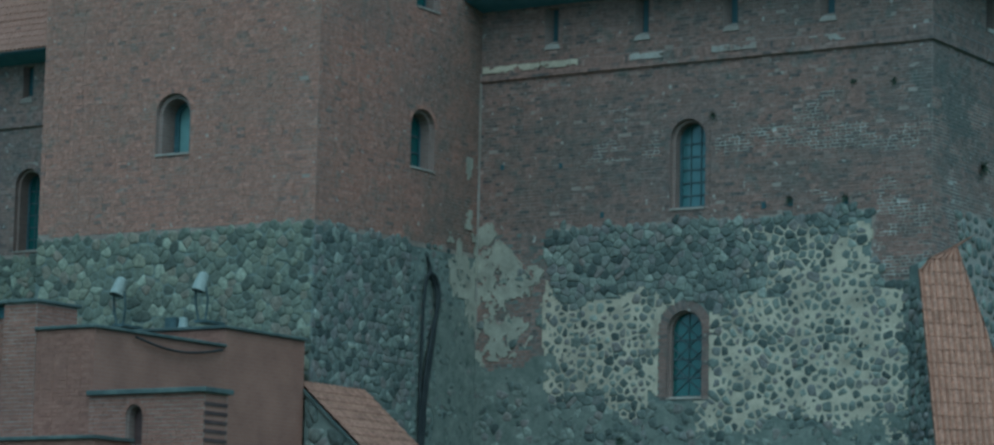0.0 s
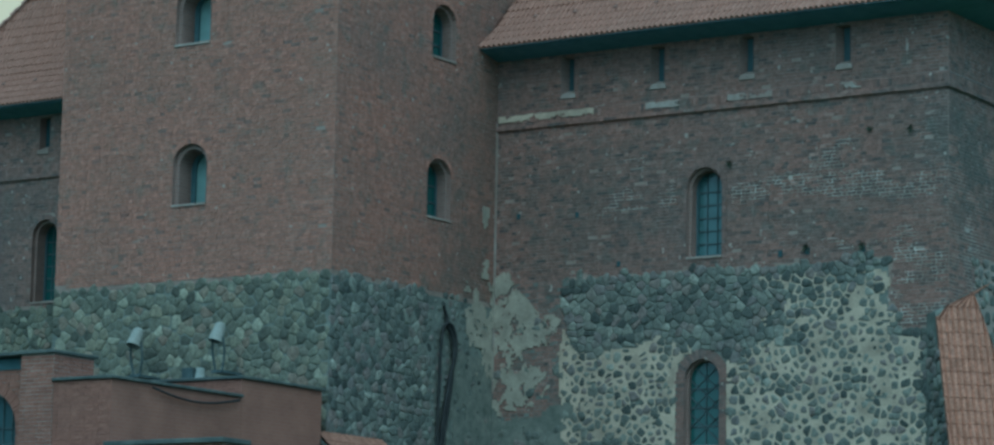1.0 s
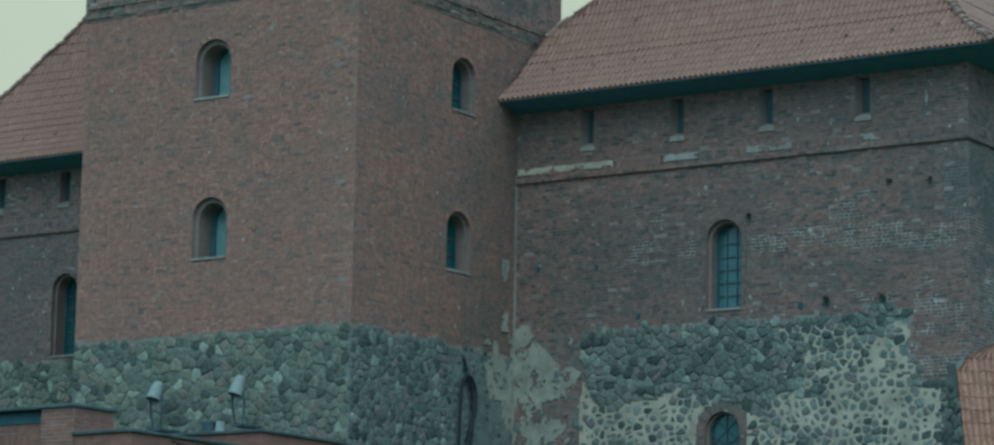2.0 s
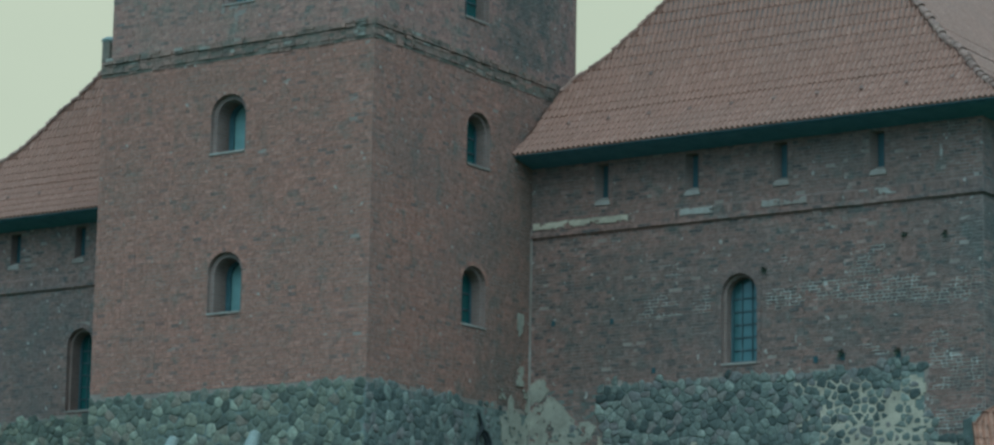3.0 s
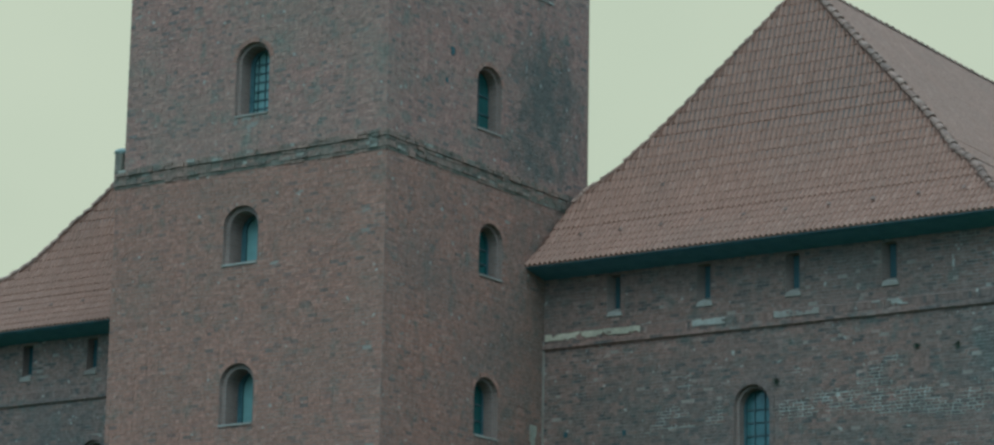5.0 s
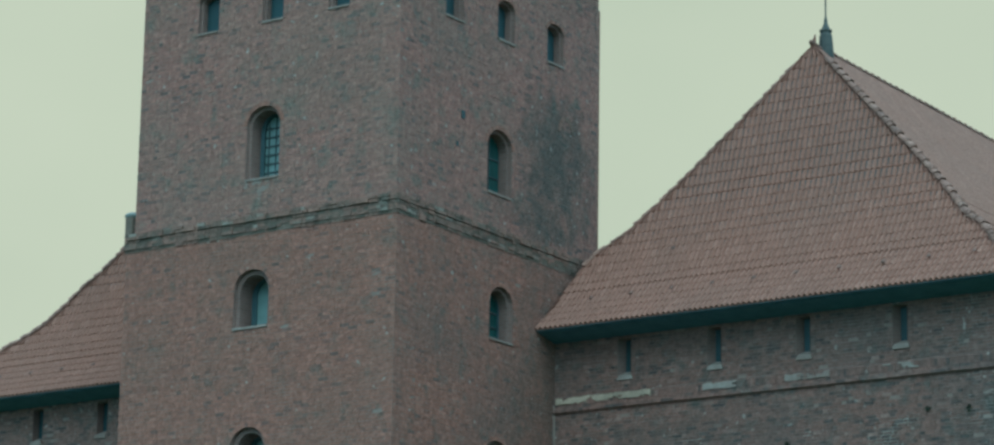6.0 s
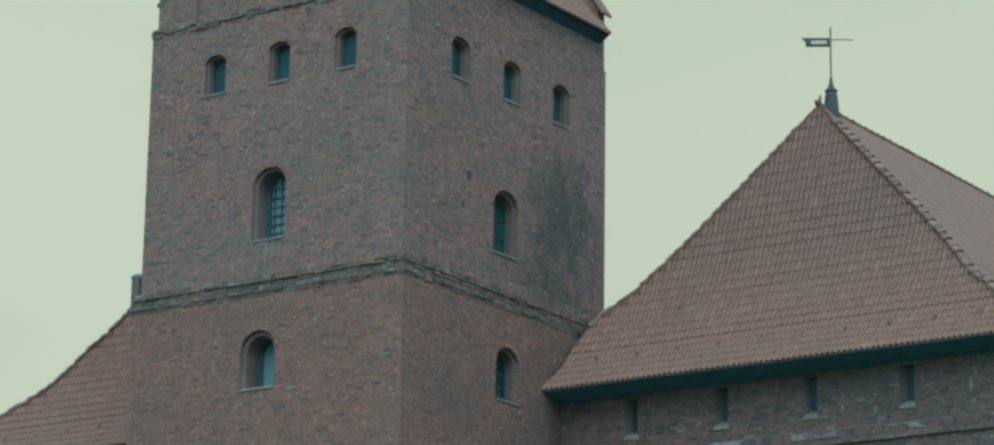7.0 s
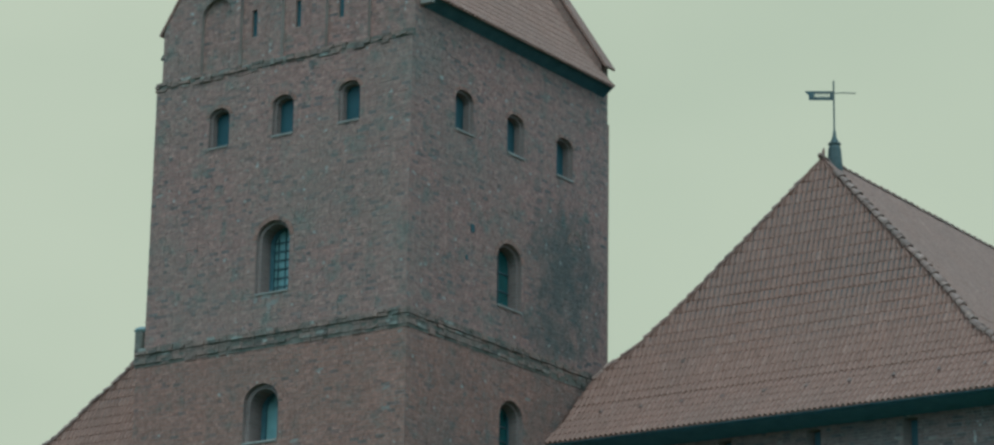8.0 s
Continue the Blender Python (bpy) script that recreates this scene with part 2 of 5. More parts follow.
# ---- builders ----
def thing(name, at, label, category, group="", kind=""):
    ob = new(name)
    ob.location = at
    ob.empty_display_size = 0.3
    return tagged(ob, label, category, group, kind)


def under(ob, parent):
    if parent is not None:
        ob.parent = parent
        if parent.type == "EMPTY":
            ob.matrix_parent_inverse = Matrix.Translation(parent.location).inverted()
    return ob


def piece(name, verts, faces, mat, parent=None, label="", kind="", smooth=False):
    me = bpy.data.meshes.new(name)
    me.from_pydata([tuple(v) for v in verts], [], faces)
    me.materials.append(mat)
    if smooth:
        me.polygons.foreach_set("use_smooth", [True] * len(me.polygons))
    me.update()
    return tagged(under(new(name, me), parent), label, kind=kind)


def part(name, bm, mat, parent, label=""):
    bmesh.ops.recalc_face_normals(bm, faces=bm.faces)
    me = bpy.data.meshes.new(name)
    bm.to_mesh(me)
    bm.free()
    me.materials.append(mat)
    return tagged(under(new(name, me), parent), label)


class Face:
    """An upright plane: u along it, z up, d out of it."""

    def __init__(self, origin, along, out):
        self.o, self.a, self.n = Vector(origin), Vector(along), Vector(out)

    def at(self, u, z, d=0.0):
        return self.o + self.a * u + self.n * d + Vector((0, 0, z))


BOX_FACES = [(0, 1, 2, 3), (7, 6, 5, 4), (0, 4, 5, 1), (1, 5, 6, 2), (2, 6, 7, 3), (3, 7, 4, 0)]


def box_bm(bm, lo, hi, bevel=0.0):
    (x0, y0, z0), (x1, y1, z1) = lo, hi
    vs = [bm.verts.new(p) for p in ((x0, y0, z0), (x0, y1, z0), (x1, y1, z0), (x1, y0, z0), (x0, y0, z1), (x0, y1, z1), (x1, y1, z1), (x1, y0, z1))]
    fs = [bm.faces.new([vs[i] for i in f]) for f in BOX_FACES]
    if bevel:
        es = list({e for f in fs for e in f.edges})
        bmesh.ops.bevel(bm, geom=es, offset=bevel, segments=1, affect="EDGES")


def box(name, lo, hi, mat, parent, label="", bevel=0.0):
    bm = bmesh.new()
    box_bm(bm, lo, hi, bevel)
    return part(name, bm, mat, parent, label)


def arch_loop(uc, z0, w, h, rise, n=10):
    """Outline of an arched opening, from the sill's left end round to its right end; rise: the height of the arch itself."""
    a = w / 2
    pts = [(uc - a, z0)]
    for i in range(n + 1):
        th = math.pi * (1 - i / n)
        pts.append((uc + a * math.cos(th), z0 + h - rise + rise * math.sin(th)))
    pts.append((uc + a, z0))
    return pts


def arch_span(loop_args, z):
    """The width that an arched opening takes at height z, or None."""
    uc, z0, w, h, rise = loop_args[:5]
    ring = loop_args[5] if len(loop_args) > 5 else 0.0
    if not z0 <= z <= z0 + h:
        return None
    k = (z - (z0 + h - rise)) / rise
    half = (w / 2 + ring) * math.sqrt(max(0.0, 1 - k * k)) if k > 0 else w / 2
    return uc - half, uc + half


def plate(name, face, outer, holes, thick, mat, parent, d=0.0, label=""):
    """A wall of some thickness in the plane of face, with openings that go through it."""
    bm = bmesh.new()
    for k, dd in enumerate((d, d - thick)):
        edges = []
        for loop in (outer, *holes):
            vs = [bm.verts.new(face.at(u, z, dd)) for u, z in loop]
            edges += [bm.edges.new((vs[i], vs[(i + 1) % len(vs)])) for i in range(len(vs))]
        bmesh.ops.triangle_fill(bm, use_beauty=True, edges=edges, normal=face.n if k == 0 else -face.n)
    bm.verts.ensure_lookup_table()
    total = sum(len(l) for l in (outer, *holes))
    start = 0
    for loop in (outer, *holes):
        for i in range(len(loop)):
            j = (i + 1) % len(loop)
            a, b = bm.verts[start + i], bm.verts[start + j]
            c, e = bm.verts[start + j + total], bm.verts[start + i + total]
            bm.faces.new((a, b, c, e))
        start += len(loop)
    return part(name, bm, mat, parent, label)


class Pieces:
    """Many small solids in one mesh."""

    def __init__(self):
        self.v, self.f = [], []

    def add(self, verts, faces):
        n = len(self.v)
        self.v += verts
        self.f += [tuple(i + n for i in f) for f in faces]

    def done(self, name, mat, parent, label="", smooth=False):
        if self.v:
            return piece(name, self.v, self.f, mat, parent, label, "stuff", smooth)


def brick_list(face_u, z0, z1, openings, rng, ends=None, course=0.095):
    """Bricks of a wall, course by course: (u, z, width, height, proud). openings: arch tuples widened by their rings.
    ends(z): the wall's two ends at that height; face_u: (u0, u1)."""
    out = []
    k = 0
    z = z0
    while z < z1 - 0.02:
        u0, u1 = ends(z) if ends else face_u
        cuts = sorted(s for s in (arch_span(o, z + course / 2) for o in openings) if s)
        spans, a = [], u0
        for s in cuts:
            if s[0] > a:
                spans.append((a, s[0]))
            a = max(a, s[1])
        if a < u1:
            spans.append((a, u1))
        for a, b in spans:
            u = a
            n = k
            while u < b - 0.03:
                w = (0.285 if n % 2 else 0.145) * rng.uniform(0.92, 1.08)
                if u == a and k % 2:
                    w *= 0.6
                w = min(w, b - u)
                if b - u - w < 0.06:
                    w = b - u
                out.append((u + 0.006, z + 0.006 + rng.uniform(-0.004, 0.004), w - 0.012, course - 0.014, rng.gauss(0.009, 0.0035)))
                u += w
                n += 1
        z += course
        k += 1
    return out


UNIT_BRICK = None


def unit_brick():
    global UNIT_BRICK
    if UNIT_BRICK is None:
        bm = bmesh.new()
        box_bm(bm, (0, 0, 0), (1, 1, 1), 0.03)
        bmesh.ops.recalc_face_normals(bm, faces=bm.faces)
        UNIT_BRICK = bpy.data.meshes.new("brick")
        bm.to_mesh(UNIT_BRICK)
        bm.free()
    return UNIT_BRICK


def lay_bricks(face, bricks, mat, parent, single=None, rng=random, limit=300):
    """single(u, z): whether the brick is an object of its own; the rest is joined."""
    rest, made = Pieces(), 0
    mesh = unit_brick().copy() if single else None
    if mesh:
        mesh.materials.append(mat)
    for u, z, w, h, d in bricks:
        if single and made < limit and single(u, z):
            ob = under(new("brick", mesh), parent)
            m = Matrix.Identity(4)
            m.col[0][:3], m.col[1][:3], m.col[2][:3] = face.a * w, -face.n * 0.07, Vector((0, 0, h))
            m.translation = face.at(u, z, d)
            ob.matrix_basis = m
            made += 1
            continue
        j = [rng.uniform(-0.004, 0.004) for _ in range(8)]
        e = rng.uniform(-0.004, 0.004)
        vs = [face.at(u + j[0], z + j[1], d + e), face.at(u + w + j[2], z + j[3], d - e), face.at(u + w + j[4], z + h + j[5], d + e), face.at(u + j[6], z + h + j[7], d - e),
              face.at(u, z, -0.05), face.at(u + w, z, -0.05), face.at(u + w, z + h, -0.05), face.at(u, z + h, -0.05)]
        rest.add(vs, [(0, 1, 2, 3), (4, 5, 1, 0), (5, 6, 2, 1), (6, 7, 3, 2), (7, 4, 0, 3)])
    return rest.done("brickwork", mat, parent)


def clip(poly, px, pz, nx, nz):
    out = []
    for i, (x, z) in enumerate(poly):
        x2, z2 = poly[(i + 1) % len(poly)]
        a, b = (x - px) * nx + (z - pz) * nz, (x2 - px) * nx + (z2 - pz) * nz
        if a <= 0:
            out.append((x, z))
        if (a < 0) != (b < 0):
            t = a / (a - b)
            out.append((x + (x2 - x) * t, z + (z2 - z) * t))
    return out


def stone_list(u0, u1, z0, z1, inside, cw, ch, rng, shrink, keep=0.8, jitter=0.36, proud=lambda u, z: (0.025, 0.07), coursed=0.6):
    """Fieldstones packed against one another: (u, z, outline, height). inside(u, z): whether there is a stone; shrink(u, z): how much of its cell it fills."""
    nu, nz = int((u1 - u0) / cw) + 3, int((z1 - z0) / ch) + 3
    pts = {}
    for i in range(-2, nu + 1):
        for j in range(-2, nz + 1):
            if rng.random() < keep:
                pts[i, j] = (u0 + (i + 0.5 * (j % 2) + rng.uniform(-jitter, jitter)) * cw, z0 + (j + rng.uniform(-jitter, jitter) * coursed) * ch)
    out = []
    for (i, j), (u, z) in pts.items():
        if not (u0 < u < u1 and z0 < z < z1) or not inside(u, z):
            continue
        poly = [(u - cw, z - ch), (u + cw, z - ch), (u + cw, z + ch), (u - cw, z + ch)]
        for a in (-3, -2, -1, 0, 1, 2, 3):
            for b in (-2, -1, 0, 1, 2):
                q = pts.get((i + a, j + b))
                if q and (a or b) and poly:
                    poly = clip(poly, (u + q[0]) / 2, (z + q[1]) / 2, q[0] - u, q[1] - z)
        poly = [(min(max(x, u0), u1), min(max(y, z0), z1 + 0.1)) for x, y in poly]
        # short edges make needle corners: weld them
        poly = [p for k, p in enumerate(poly) if math.dist(p, poly[k - 1]) > 0.16 * ch]
        if len(poly) < 3:
            continue
        cu, cz = sum(p[0] for p in poly) / len(poly), sum(p[1] for p in poly) / len(poly)
        # draw far corners in towards a rounded cobble
        reach = sorted(math.dist(p, (cu, cz)) for p in poly)[len(poly) // 2]
        s = shrink(cu, cz) * rng.uniform(0.92, 1.03)
        loop = []
        pulled = []
        for x, y in poly:
            far = max(1.0, math.dist((x, y), (cu, cz)) / (reach * 1.1))
            pulled.append((cu + (x - cu) * s / far ** 0.42, cz + (y - cz) * s / far ** 0.42))
        for k, (x, y) in enumerate(pulled):
            x2, y2 = pulled[(k + 1) % len(pulled)]
            for t in (0.17, 0.83):
                q = rng.uniform(0.95, 1.06)
                loop.append((cu + (x + (x2 - x) * t - cu) * q, cz + (y + (y2 - y) * t - cz) * q))
        out.append((cu, cz, loop, rng.uniform(*proud(cu, cz)) * (0.6 + 0.4 * s)))
    return out


def stone_solid(face, cu, cz, loop, h, rng):
    n = len(loop)
    tu, tz = rng.uniform(-0.02, 0.02), rng.uniform(-0.02, 0.02)
    rings = ((1.0, -0.03), (0.965, h * 0.6), (0.84, h * 0.95), (0.4, h * rng.uniform(1.0, 1.08)))
    vs, fs = [], []
    for k, (r, d) in enumerate(rings):
        vs += [face.at(cu + (u - cu) * r + tu * k / 3, cz + (z - cz) * r + tz * k / 3, d) for u, z in loop]
    for k in range(len(rings) - 1):
        fs += [(k * n + i, k * n + (i + 1) % n, k * n + n + (i + 1) % n, k * n + n + i) for i in range(n)]
    fs.append(tuple(range(3 * n, 4 * n)))
    return vs, fs


def lay_stones(face, stones, mat, parent, rng, single=None, limit=300):
    rest, made = Pieces(), 0
    for cu, cz, loop, h in stones:
        a = sum(loop[i][0] * loop[(i + 1) % len(loop)][1] - loop[(i + 1) % len(loop)][0] * loop[i][1] for i in range(len(loop)))
        if a < 0:
            loop = loop[::-1]
        vs, fs = stone_solid(face, cu, cz, loop, h, rng)
        if face.a.cross(Vector((0, 0, 1))).dot(face.n) < 0:
            fs = [f[::-1] for f in fs]
        if single and made < limit and single(cu, cz):
            piece("stone", vs, fs, mat, parent, smooth=True)
            made += 1
        else:
            rest.add(vs, fs)
    return rest.done("stonework", mat, parent, smooth=True)


def ragged_coat(parent, face, u0, u1, z0, z1, test, d, label, mat=None, step=0.08, swell=0.01):
    """A thin coat of render with a torn outline, wherever test(u, z) holds."""
    grid, vs, fs = {}, [], []
    def corner(i, j):
        if (i, j) not in grid:
            u, z = u0 + i * step, z0 + j * step
            n = Vector((u * 3, z * 3, 1))
            grid[i, j] = len(vs)
            uu = min(max(u + 0.03 * noise.noise(n), u0), u1)
            zz, dd = z + 0.03 * noise.noise(n + Vector((5, 5, 5))), d + swell * noise.noise(n * 0.5)
            vs.append(face.at(uu, zz, dd))
            vs.append(face.at(uu, zz, dd - 0.035))
        return grid[i, j]
    ni, nj = int((u1 - u0) / step), int((z1 - z0) / step)
    on = {(i, j) for i in range(ni) for j in range(nj) if test(u0 + (i + 0.5) * step, z0 + (j + 0.5) * step)}
    turn = face.a.cross(Vector((0, 0, 1))).dot(face.n) > 0
    for i, j in sorted(on):
        c = [corner(i, j), corner(i + 1, j), corner(i + 1, j + 1), corner(i, j + 1)]
        fs.append(tuple(c) if turn else tuple(c[::-1]))
        for k, nb in enumerate(((i, j - 1), (i + 1, j), (i, j + 1), (i - 1, j))):
            if nb not in on:
                a, b = c[k], c[(k + 1) % 4]
                fs.append((b, a, a + 1, b + 1) if turn else (a, b, b + 1, a + 1))
    return piece("lime_render", vs, fs, mat or M_LIME, parent, label, "stuff")


def strip(bm, face, la, da, lb, db):
    a = [bm.verts.new(face.at(u, z, da)) for u, z in la]
    b = [bm.verts.new(face.at(u, z, db)) for u, z in lb]
    for i in range(len(la)):
        j = (i + 1) % len(la)
        bm.faces.new((a[i], a[j], b[j], b[i]))


def window(parent, face, opening, depth, step=0.09, step_d=0.12, glass=None, bars=(2, 4), ring=0.13, brick_mat=None, label="", reveal=None, lattice=False, jambs=0.0, sill=None, rim=0.0):
    """An arched window in a stepped brick niche: reveal, brick arch, sill, pane and glazing bars."""
    uc, z0, w, h, rise = opening
    brick_mat, glass, reveal = brick_mat or M_BRICK, glass or M_GLASS, reveal or M_REVEAL
    outer = arch_loop(uc, z0 + 0.004, w - 0.01, h - 0.009, rise)
    inner = arch_loop(uc, z0 + 0.05, w - 2 * step, h - step - 0.05, max(0.05, rise - step * 0.6))
    bm = bmesh.new()
    strip(bm, face, outer, 0.006, outer, -step_d)
    strip(bm, face, outer, -step_d, inner, -step_d)
    strip(bm, face, inner, -step_d, inner, -depth)
    win = part("window", bm, reveal, parent, label)
    piece("pane", [face.at(u, z, -depth + 0.02) for u, z in inner], [tuple(range(len(inner)))], glass, win)
    # dark ring added before the pane, covering its edges
    if rim:
        inset = arch_loop(uc, z0 + 0.12, w - 2 * step - 2 * rim, h - step - 0.05 - rim, max(0.05, rise - step * 0.6 - rim * 0.5))
        plate("dark_rim", face, inner, [inset], 0.05, M_WOOD, win, -depth + 0.09)
    # brick arch, one brick after another
    rng = random.Random(int(abs(uc * 31 + z0 * 17) * 10))
    a = w / 2
    spring = z0 + h - rise
    n = max(7, int(math.pi * (a + ring / 2) * 0.5 * (1 + rise / a) / 0.095))
    for i in range(n):
        t0, t1 = math.pi * (1 - (i + 0.06) / n), math.pi * (1 - (i + 0.94) / n)
        o = rng.uniform(0.012, 0.024)
        q = [(uc + a * math.cos(t0), spring + rise * math.sin(t0)), (uc + a * math.cos(t1), spring + rise * math.sin(t1)),
             (uc + (a + ring) * math.cos(t1), spring + (rise + ring) * math.sin(t1)), (uc + (a + ring) * math.cos(t0), spring + (rise + ring) * math.sin(t0))]
        piece("arch_brick", [face.at(u, z, o) for u, z in q] + [face.at(u, z, -0.1) for u, z in q],
              [(3, 2, 1, 0), (0, 1, 5, 4), (1, 2, 6, 5), (2, 3, 7, 6), (3, 0, 4, 7), (4, 5, 6, 7)], brick_mat, win)
    # bricks up both jambs
    if jambs:
        z, k = z0 - 0.05, 0
        while z < spring - 0.05:
            for sgn in (-1, 1):
                wd = jambs * (1.0 if (k + (sgn > 0)) % 2 else 0.72) * rng.uniform(0.9, 1.1)
                o = rng.uniform(0.015, 0.03)
                e = sorted((uc + sgn * a, uc + sgn * (a + wd)))
                q = [(e[0], z), (e[1], z), (e[1], z + 0.082), (e[0], z + 0.082)]
                piece("jamb_brick", [face.at(u, y, o) for u, y in q] + [face.at(u, y, -0.1) for u, y in q], BOX_FACES, brick_mat, win)
            z += 0.095
            k += 1
    # sloping sill
    vs = [face.at(uc - a + 0.01, z0 - 0.04, 0.05), face.at(uc + a - 0.01, z0 - 0.04, 0.05), face.at(uc + a - 0.01, z0 + 0.015, 0.05), face.at(uc - a + 0.01, z0 + 0.015, 0.05),
          face.at(uc - a + 0.01, z0 - 0.04, -depth), face.at(uc + a - 0.01, z0 - 0.04, -depth), face.at(uc + a - 0.01, z0 + 0.07, -depth), face.at(uc - a + 0.01, z0 + 0.07, -depth)]
    piece("sill", vs, BOX_FACES, sill or M_MORTAR_PALE, win)
    iw = w / 2 - step
    nv, nh = bars
    if lattice:
        for sgn in (1, -1):
            for k in range(4):
                zb = z0 + 0.1 + k * (h - rise) / 4
                flat_bar(win, face, (uc - sgn * iw, zb), (uc + sgn * iw, zb + (h - rise) / 2.2), 0.03, -depth + 0.05)
    for i in range(nv):
        u = uc - iw + 2 * iw * (i + 1) / (nv + 1)
        k = abs(u - uc) / iw
        top = z0 + h - rise - step * 0.5 + max(0.05, rise - step) * math.sqrt(max(0, 1 - k * k))
        flat_bar(win, face, (u, z0 + 0.06), (u, top), 0.03, -depth + 0.05)
    for i in range(nh):
        z = z0 + 0.06 + (h - rise * 0.6) * (i + 1) / (nh + 1)
        flat_bar(win, face, (uc - iw, z), (uc + iw, z), 0.035, -depth + 0.055)
    return win


def flat_bar(parent, face, p, q, wide, d, mat=None):
    (u0, z0), (u1, z1) = p, q
    ln = math.hypot(u1 - u0, z1 - z0)
    a, b = -(z1 - z0) / ln * wide / 2, (u1 - u0) / ln * wide / 2
    cs = [(u0 - a, z0 - b), (u1 - a, z1 - b), (u1 + a, z1 + b), (u0 + a, z0 + b)]
    return piece("glazing_bar", [face.at(u, z, d) for u, z in cs] + [face.at(u, z, d - 0.03) for u, z in cs], BOX_FACES, mat or M_IRON, parent)


def ring_of(o, ring=0.13):
    return (o[0], o[1], o[2], o[3] + ring, o[4] + ring, ring)


def inner_hole(o):
    return arch_loop(*o)


TILE_W, TILE_L = 0.172, 0.36


def tile_shape(across, down, out, w=TILE_W, length=0.43, lip=1.0, rise=0.78):
    """A clay pantile: its lower end at the origin, a swelling across it."""
    prof = [(-0.5, -0.05), (-0.43, -0.03), (-0.3, 0.024), (-0.12, 0.058), (0.08, 0.066), (0.26, 0.046), (0.37, 0.0), (0.43, -0.055), (0.5, -0.05)]
    prof = [(u, h * rise) for u, h in prof]
    n = len(prof)
    vs = [across * (u * w) + out * (h + lip * (0.014 + 0.3 * max(0.0, h))) for u, h in prof] + [across * (u * w) - down * length + out * h for u, h in prof] + [across * (u * w) + out * (0.35 * h - 0.028) for u, h in prof]
    vs += vs[:n]
    fs = [(i, i + 1, n + i + 1, n + i) for i in range(n - 1)] + [(2 * n + i, 2 * n + i + 1, 3 * n + i + 1, 3 * n + i) for i in range(n - 1)]
    return vs, fs


def tile_rows(profile, along, spans, mat, parent, base, single=None, limit=300, rng=None, w=TILE_W, lip=1.1, rise=0.64):
    """Tiles on a roof whose section is profile: points (out, z) from eave to top, out measured on the ground towards the eave's side (unit vector base).
    along: unit vector of the rows; spans(z): (a, b) along them; rows start at the eave."""
    rng = rng or random.Random(5)
    rest, made = Pieces(), 0
    seg = []
    for (o0, z0), (o1, z1) in zip(profile, profile[1:]):
        seg.append((math.hypot(o1 - o0, z1 - z0), o0, z0, o1, z1))
    total = sum(s[0] for s in seg)
    shapes = {}
    s = 0.0
    while s < total - 0.05:
        r = s
        k = 0
        while r > seg[k][0] and k < len(seg) - 1:
            r -= seg[k][0]
            k += 1
        ln, o0, z0, o1, z1 = seg[k]
        o, z = o0 + (o1 - o0) * r / ln, z0 + (z1 - z0) * r / ln
        down = (base * (o0 - o1) + Vector((0, 0, z0 - z1))).normalized()
        out = along.cross(down).normalized()
        if out.z < 0:
            out = -out
        if k not in shapes:
            vs, fs = tile_shape(along, down, out, w, lip=lip, rise=rise)
            nrm = (vs[1] - vs[0]).cross(vs[len(vs) // 4] - vs[0])
            if nrm.dot(out) < 0:
                fs = [f[::-1] for f in fs]
            me = bpy.data.meshes.new("roof_tile")
            me.from_pydata([tuple(v) for v in vs], [], fs)
            me.polygons.foreach_set("use_smooth", [True] * len(fs))
            me.materials.append(mat)
            shapes[k] = (vs, fs, me)
        vs, fs, me = shapes[k]
        a, b = spans(z)
        u = math.floor(a / w) * w
        while u < b + w / 2:
            p = base * o + along * (u + rng.uniform(-0.003, 0.003)) + Vector((0, 0, z)) + out * rng.uniform(0.0, 0.004) + down * rng.uniform(-0.006, 0.006)
            if single and made < limit and a + 0.6 < u < b - 0.6 and single(u, z):
                ob = under(new("roof_tile", me), parent)
                ob.matrix_basis = Matrix.Translation(p)
                made += 1
            else:
                cut = []
                for v in vs:
                    v = v + p
                    if not a + 0.6 < u < b - 0.6:
                        c = v.dot(along)
                        lo, hi = spans(v.z)
                        v = v + along * (min(max(c, lo), max(lo, hi)) - c)
                    cut.append(v)
                rest.add(cut, fs)
            u += w
        s += TILE_L
    return rest.done("tiling", mat, parent, smooth=True)


def cap_line(name, pts, mat, parent, r=0.12, length=0.36, seed=3):
    """Half-round ridge tiles, one after another up a line of points."""
    rng = random.Random(seed)
    mesh = bpy.data.meshes.new(name)
    n = 6
    vs, fs = [], []
    for x, rr, lift in ((0.0, r, 0.038), (length * 1.15, r * 0.74, 0.0)):
        for i in range(n + 1):
            th = math.pi * i / n
            vs.append((x, rr * math.cos(th), rr * 0.9 * math.sin(th) + lift))
        for i in range(n + 1):
            th = math.pi * i / n
            vs.append((x, rr * 0.82 * math.cos(th), rr * 0.72 * math.sin(th) + lift - 0.01))
    m = n + 1
    for i in range(n):
        fs += [(i, i + 1, 2 * m + i + 1, 2 * m + i), (m + i, m + i + 1, i + 1, i), (3 * m + i, 3 * m + i + 1, m + i + 1, m + i)]
    mesh.from_pydata(vs, [], fs)
    mesh.materials.append(mat)
    for p, q in zip(pts, pts[1:]):
        p, q = Vector(p), Vector(q)
        d = (q - p).normalized()
        side = Vector((0, 0, 1)).cross(d).normalized()
        up = d.cross(side)
        rot = Matrix((d, side, up)).transposed().to_4x4()
        s = 0.0
        while s < (q - p).length - 0.05:
            ob = under(new(name, mesh), parent)
            ob.matrix_basis = Matrix.Translation(p + d * s + up * rng.uniform(0.0, 0.02)) @ rot
            s += length


